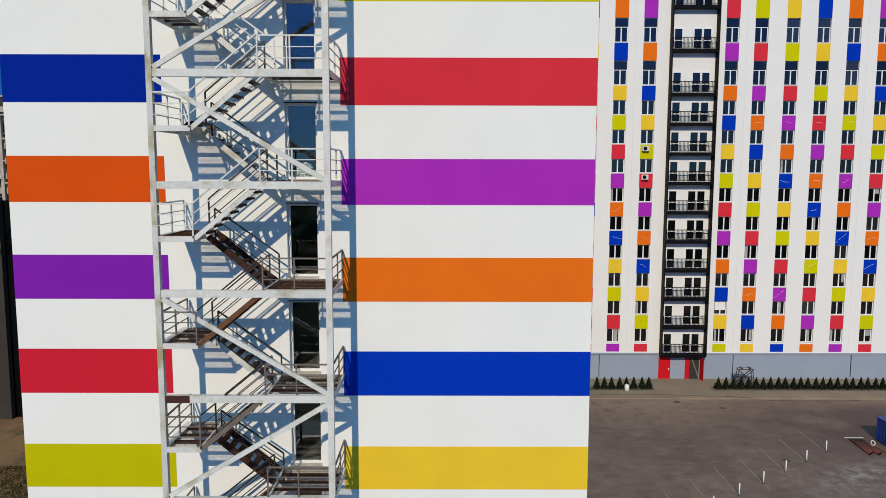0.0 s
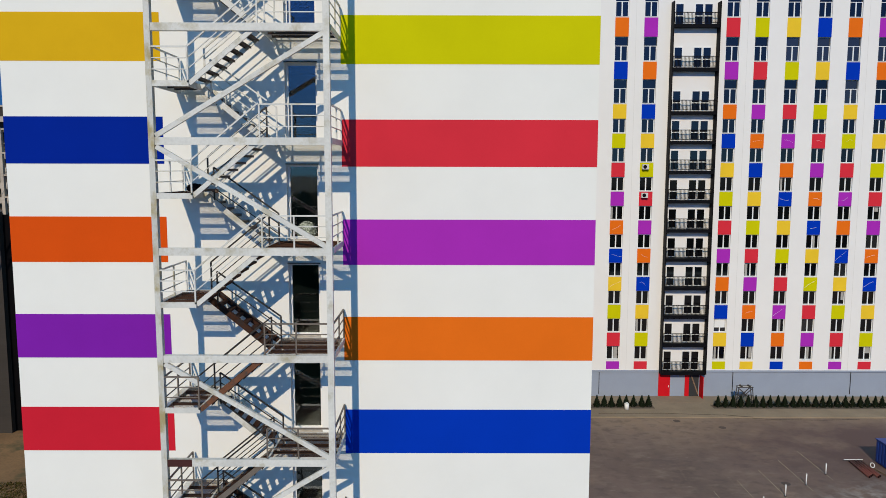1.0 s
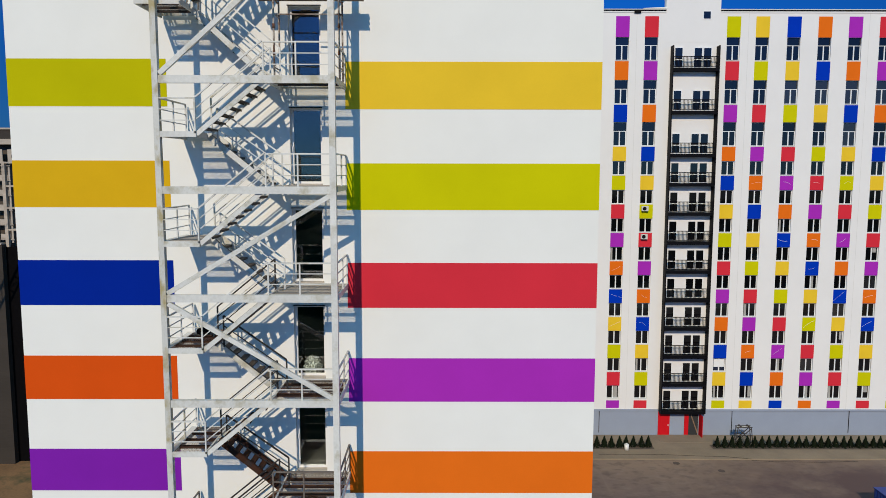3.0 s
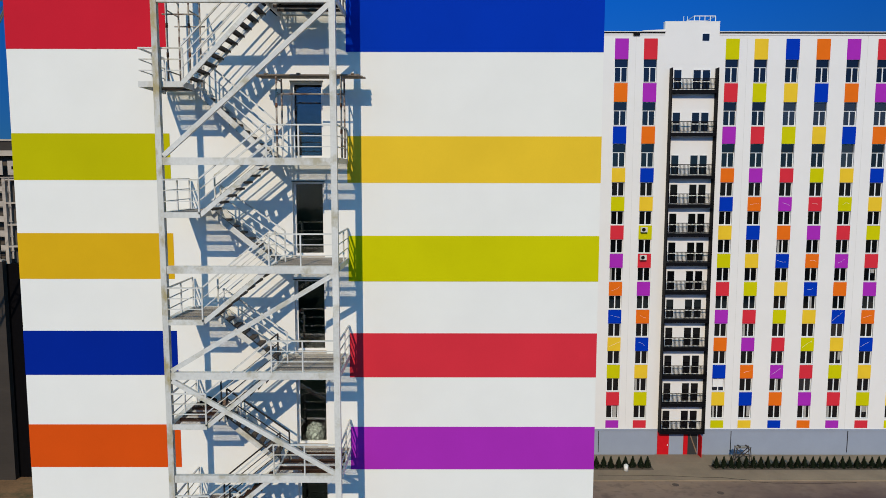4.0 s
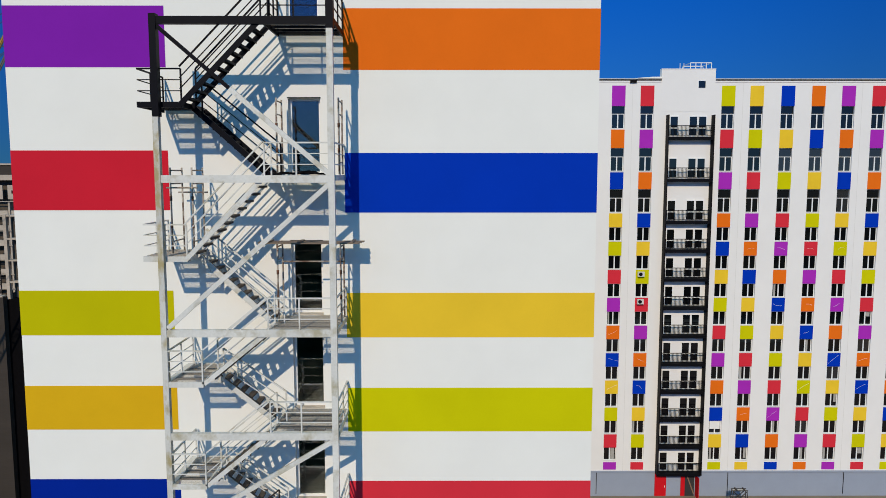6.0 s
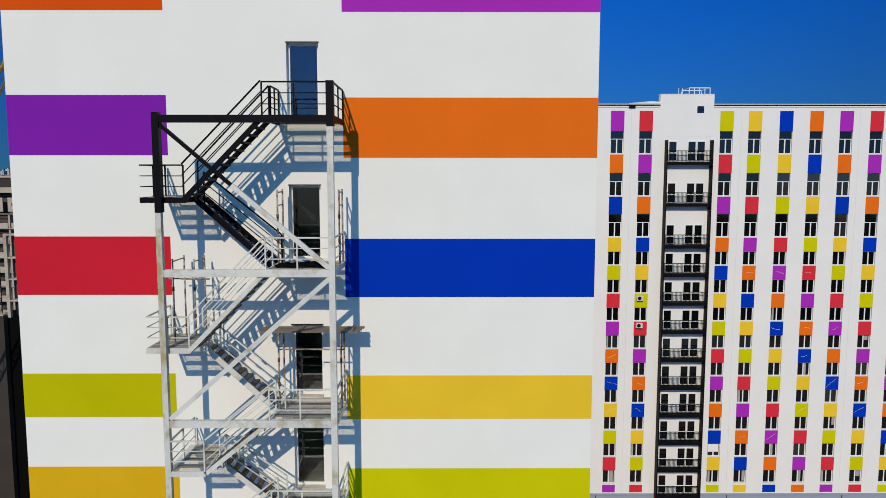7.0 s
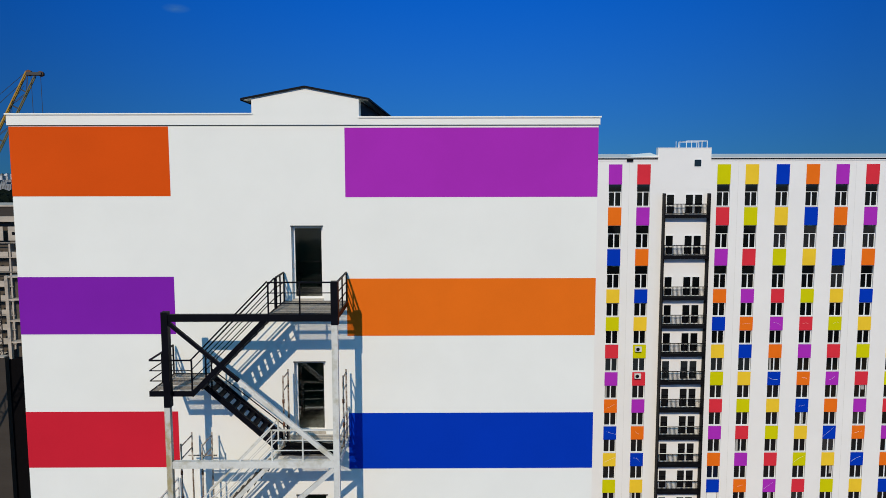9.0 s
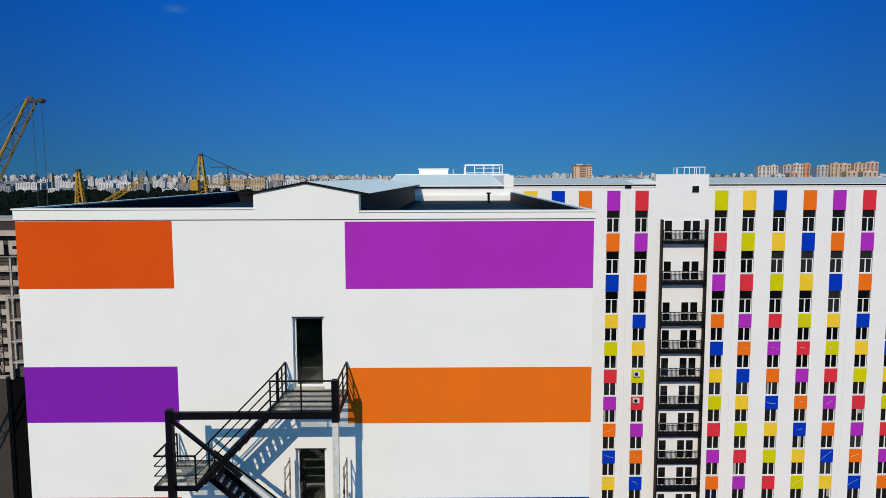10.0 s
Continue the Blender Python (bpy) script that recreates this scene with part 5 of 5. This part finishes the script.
# ---- town on the horizon ----
def town_paint(name, color):
    m = material(name, color, 0.9, vary=0.1, scale=0.05, fine=0.5, bump=0)
    nt = m.node_tree
    n, l = nt.nodes, nt.links
    geo = n.new("ShaderNodeNewGeometry")
    sep = n.new("ShaderNodeSeparateXYZ")
    l.new(geo.outputs["Position"], sep.inputs[0])
    masks = []
    for axis, size, part_open in (("X", 4.2, 0.5), ("Z", 3.0, 0.55)):
        d = n.new("ShaderNodeMath")
        d.operation = "DIVIDE"
        d.inputs[1].default_value = size
        l.new(sep.outputs[axis], d.inputs[0])
        f = n.new("ShaderNodeMath")
        f.operation = "FRACT"
        l.new(d.outputs[0], f.inputs[0])
        g = n.new("ShaderNodeMath")
        g.operation = "LESS_THAN"
        g.inputs[1].default_value = part_open
        l.new(f.outputs[0], g.inputs[0])
        masks.append(g)
    mul = n.new("ShaderNodeMath")
    mul.operation = "MULTIPLY"
    l.new(masks[0].outputs[0], mul.inputs[0])
    l.new(masks[1].outputs[0], mul.inputs[1])
    b = n["Principled BSDF"]
    src = b.inputs["Base Color"].links[0].from_socket
    mx = n.new("ShaderNodeMix")
    mx.data_type = "RGBA"
    l.new(mul.outputs[0], mx.inputs[0])
    l.new(src, mx.inputs[6])
    mx.inputs[7].default_value = (0.02, 0.022, 0.028, 1)
    l.new(mx.outputs[2], b.inputs["Base Color"])
    return m


TOWN = [town_paint("town_white", (0.62, 0.62, 0.64)), town_paint("town_grey", (0.25, 0.262, 0.28)), town_paint("town_cream", (0.50, 0.42, 0.33)), town_paint("town_brick", (0.50, 0.25, 0.13)), town_paint("town_blue", (0.10, 0.24, 0.34)), town_paint("town_beige", (0.24, 0.225, 0.205))]
block_mesh = []


def block_shape(bm, x, y, z, w, d, hgt, k=0):
    """A slab with a lift house and two stair bays."""
    start = len(bm.faces)
    for a, b, c, e, f, g in ((-0.5, 0.5, -0.5, 0.5, 0, 0.955), (-0.2, 0.15, -0.3, 0.3, 0.955, 1.0), (-0.5, -0.42, -0.56, -0.5, 0.0, 0.955), (0.1, 0.18, -0.56, -0.5, 0.0, 0.955)):
        box(bm, x + a * w, x + b * w, y + c * d, y + e * d, z + f * hgt, z + g * hgt)
    bm.faces.ensure_lookup_table()
    for f in bm.faces[start:]:
        f.material_index = k


for m in TOWN:
    bm = bmesh.new()
    block_shape(bm, 0, 0, 0, 1, 1, 1)
    block_mesh.append(mesh_of("town_block", bm, m))
rng = random.Random(21)
NAMES = ("white", "grey", "cream", "brick red", "blue", "beige")


def town_block(x, y, w, d, hgt, k):
    o = new("town_block", block_mesh[k])
    o.location, o.scale = (x, y, -14), (w, d, hgt)
    tagged(o, "distant %s apartment block on the town skyline" % NAMES[k], "building", group="town on the horizon")


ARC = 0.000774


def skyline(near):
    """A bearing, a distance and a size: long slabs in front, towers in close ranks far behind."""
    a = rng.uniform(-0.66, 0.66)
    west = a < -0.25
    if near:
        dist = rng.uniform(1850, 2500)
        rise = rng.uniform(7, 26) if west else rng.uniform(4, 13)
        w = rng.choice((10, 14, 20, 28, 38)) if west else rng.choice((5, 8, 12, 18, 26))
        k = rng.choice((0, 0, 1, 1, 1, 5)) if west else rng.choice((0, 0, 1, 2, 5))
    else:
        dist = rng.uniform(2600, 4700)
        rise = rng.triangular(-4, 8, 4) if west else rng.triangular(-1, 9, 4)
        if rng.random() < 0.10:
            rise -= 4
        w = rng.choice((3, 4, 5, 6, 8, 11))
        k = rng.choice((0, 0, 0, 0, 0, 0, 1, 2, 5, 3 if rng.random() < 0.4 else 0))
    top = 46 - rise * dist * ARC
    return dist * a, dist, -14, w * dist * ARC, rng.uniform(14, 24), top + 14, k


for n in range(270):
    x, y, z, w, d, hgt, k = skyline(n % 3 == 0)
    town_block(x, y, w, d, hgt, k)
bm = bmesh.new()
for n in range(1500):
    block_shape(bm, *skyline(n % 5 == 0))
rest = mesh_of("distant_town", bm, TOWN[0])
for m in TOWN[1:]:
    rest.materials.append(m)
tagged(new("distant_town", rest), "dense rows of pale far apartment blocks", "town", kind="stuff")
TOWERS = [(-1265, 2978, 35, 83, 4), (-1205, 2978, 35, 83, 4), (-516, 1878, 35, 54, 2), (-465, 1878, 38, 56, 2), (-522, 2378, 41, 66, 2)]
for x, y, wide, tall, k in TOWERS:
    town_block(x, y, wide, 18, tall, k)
# towers in the east, with roof houses and dark strips painting in shaded loggias
ROSE = material("rose_tower_render", (0.50, 0.31, 0.25), 0.9, vary=0.15, scale=0.1, fine=1, bump=0)
TOWER_WALL = {
    "white": material("white_tower_render", (0.56, 0.53, 0.50), 0.9, vary=0.15, scale=0.08, fine=0.6, bump=0),
    "cream": material("cream_tower_render", (0.52, 0.39, 0.27), 0.9, vary=0.15, scale=0.08, fine=0.6, bump=0),
    "orange": material("orange_tower_brick", (0.55, 0.25, 0.12), 0.9, vary=0.2, scale=0.08, fine=0.6, bump=0),
    "pale": material("pale_grey_tower_render", (0.40, 0.40, 0.41), 0.9, vary=0.15, scale=0.08, fine=0.6, bump=0),
    "rose": ROSE,
}
LOGGIA = material("painted_loggia_shade", (0.11, 0.09, 0.08), 0.9, vary=0.3, scale=0.2, fine=1, bump=0)
EAST = [(742, 770, 1675, 64.2, "white"), (773, 796, 1690, 65.2, "white"), (797, 822, 1668, 66.1, "pale"), (823, 847, 1675, 68.7, "white"), (847, 867, 1682, 69.3, "orange"), (871, 898, 1660, 64.2, "pale"), (898, 910, 1690, 62.2, "orange"), (910, 939, 1675, 69.6, "cream"), (939, 962, 1684, 68.7, "cream"), (962, 990, 1670, 70.0, "cream"), (993, 1022, 1675, 72.6, "rose"), (884, 906, 1560, 50.2, "cream"), (920, 951, 1560, 50.8, "cream"), (761, 780, 1560, 47.8, "rose"), (729, 751, 1560, 44.2, "white")]
rng_east = random.Random(5)
for x0, x1, far, top, tone_name in EAST:
    block = tagged(new("tower_block"), "distant %s tower block with shaded loggia columns" % tone_name, "building", group="eastern tower blocks")
    boxpart("body", (x0, x1, far, far + 20, -14, top), TOWER_WALL[tone_name], block)
    mid = x0 + (x1 - x0) * rng_east.uniform(0.3, 0.5)
    boxpart("lift_house", (mid, mid + 8, far + 5, far + 13, top + 0.01, top + 2.6), TOWER_WALL[tone_name], block)
    boxpart("parapet", (x0 - 0.3, x1 + 0.3, far - 0.3, far - 0.01, top - 1.2, top + 0.4), TOWER_WALL["white" if rng_east.random() < 0.5 else "orange"], block)
    n = max(2, round((x1 - x0) / 9))
    storeys = int((top - 22) / 3)
    for k in range(n):
        c = x0 + (x1 - x0) * (k + 0.5) / n
        boxpart("loggia_column", (c - 1.7, c + 1.7, far - 0.5, far - 0.31, 16, top - 2.5), LOGGIA, block)
        for m in range(storeys):
            boxpart("balcony_front", (c - 1.9, c + 1.9, far - 0.9, far - 0.51, 18 + 3 * m, 19.1 + 3 * m), TOWER_WALL[tone_name], block)
# lone peach-coloured tower with brown loggia bands
PEACH = material("peach_tower_render", (0.60, 0.42, 0.29), 0.9, vary=0.15, scale=0.1, fine=1, bump=0)
tower = tagged(new("lone_tower"), "peach coloured tower block with brown loggia columns", "building")
boxpart("body", (244.7, 278, 1300, 1318, -14, 62.8), PEACH, tower)
boxpart("roof_band", (244.2, 278.5, 1299.3, 1299.95, 61.0, 63.0), TIMBER, tower, "dark brown roof band")
boxpart("lift_house", (250, 262, 1304, 1314, 62.81, 65), PEACH, tower)
boxpart("lift_house", (268, 277, 1304, 1314, 62.81, 64.2), ROSE, tower)
for n in range(16):
    boxpart("loggia", (255.5, 266.5, 1299.4, 1299.99, 13.5 + 3.1 * n, 15.2 + 3.1 * n), TIMBER, tower)
for x in (246.7, 269.2, 274.2):
    for n in range(15):
        boxpart("window", (x, x + 1.5, 1299.6, 1299.99, 15.6 + 3.1 * n, 17.0 + 3.1 * n), DARK, tower)
LEAF = material("dark_tree_crowns", (0.0045, 0.0075, 0.005), 0.95, spec=0.05, vary=0.5, scale=0.08, fine=0.6, bump=0)


def crown(bm, base, rad, hgt):
    """A rough tree crown: three uneven rings and a top."""
    ring = []
    for lev, f in ((0.0, 0.5), (0.45, 1.0), (0.8, 0.75)):
        ring.append([bm.verts.new(base + Vector((math.cos(i * math.tau / 7) * rad * f * rng.uniform(0.75, 1.2), math.sin(i * math.tau / 7) * rad * f, hgt * (lev + rng.uniform(-0.06, 0.06))))) for i in range(7)])
    topv = bm.verts.new(base + Vector((rng.uniform(-1, 1), 0, hgt)))
    for r0, r1 in zip(ring, ring[1:]):
        for i in range(7):
            bm.faces.new((r0[i], r0[(i + 1) % 7], r1[(i + 1) % 7], r1[i]))
    for i in range(7):
        bm.faces.new((ring[-1][i], ring[-1][(i + 1) % 7], topv))


bm = bmesh.new()
for k in range(3100):
    y = rng.uniform(800, 1840) if k % 3 else rng.uniform(1840, 2600)
    x = rng.uniform(-0.68, 0.68) * y
    if x > -150 and rng.random() < 0.6:
        continue
    crown(bm, Vector((x, y, -8)), rng.uniform(6, 14), rng.uniform(12, 23) * (1.0 if x < -150 else 0.8))
tagged(part("distant_woods", bm, LEAF), "dark belt of trees before the town", "trees", kind="stuff")
# trees out of view, added only to shape reflections in doors and windows
GROVE = material("green_tree_crowns", (0.045, 0.060, 0.032), 0.95, spec=0.1, vary=0.5, scale=0.15, fine=1.2, bump=0)
bm = bmesh.new()
for k in range(760):
    crown(bm, Vector((rng.uniform(-230, 260), rng.uniform(-330, -54), -8)), rng.uniform(6, 14), rng.uniform(12, 23))
tagged(part("mirrored_woods", bm, GROVE), "unseen green trees added to the south for the glass to mirror", "trees", kind="stuff")

rng = random.Random(8)
bm = bmesh.new()
for k in range(5200):
    y = rng.uniform(40, 60)
    x = -46.5 - (y - 55) * 0.55 + rng.gauss(0, 3.2)
    z = lie(x, y)
    a = rng.uniform(0, math.tau)
    h, w = rng.uniform(0.10, 0.32), rng.uniform(0.05, 0.14)
    lean = Vector((rng.uniform(-0.2, 0.2), rng.uniform(-0.2, 0.2), h))
    s = Vector((math.cos(a) * w, math.sin(a) * w, 0))
    p = Vector((x, y, z - 0.03))
    bm.faces.new([bm.verts.new(v) for v in (p - s, p + s, p + lean)])
tagged(part("rough_grass", bm, material("rough_site_grass", (0.060, 0.046, 0.012), 0.9, spec=0.05, vary=0.4, scale=0.5, bump=0)), "rough green weeds on the sandy slope", "grass", kind="stuff")
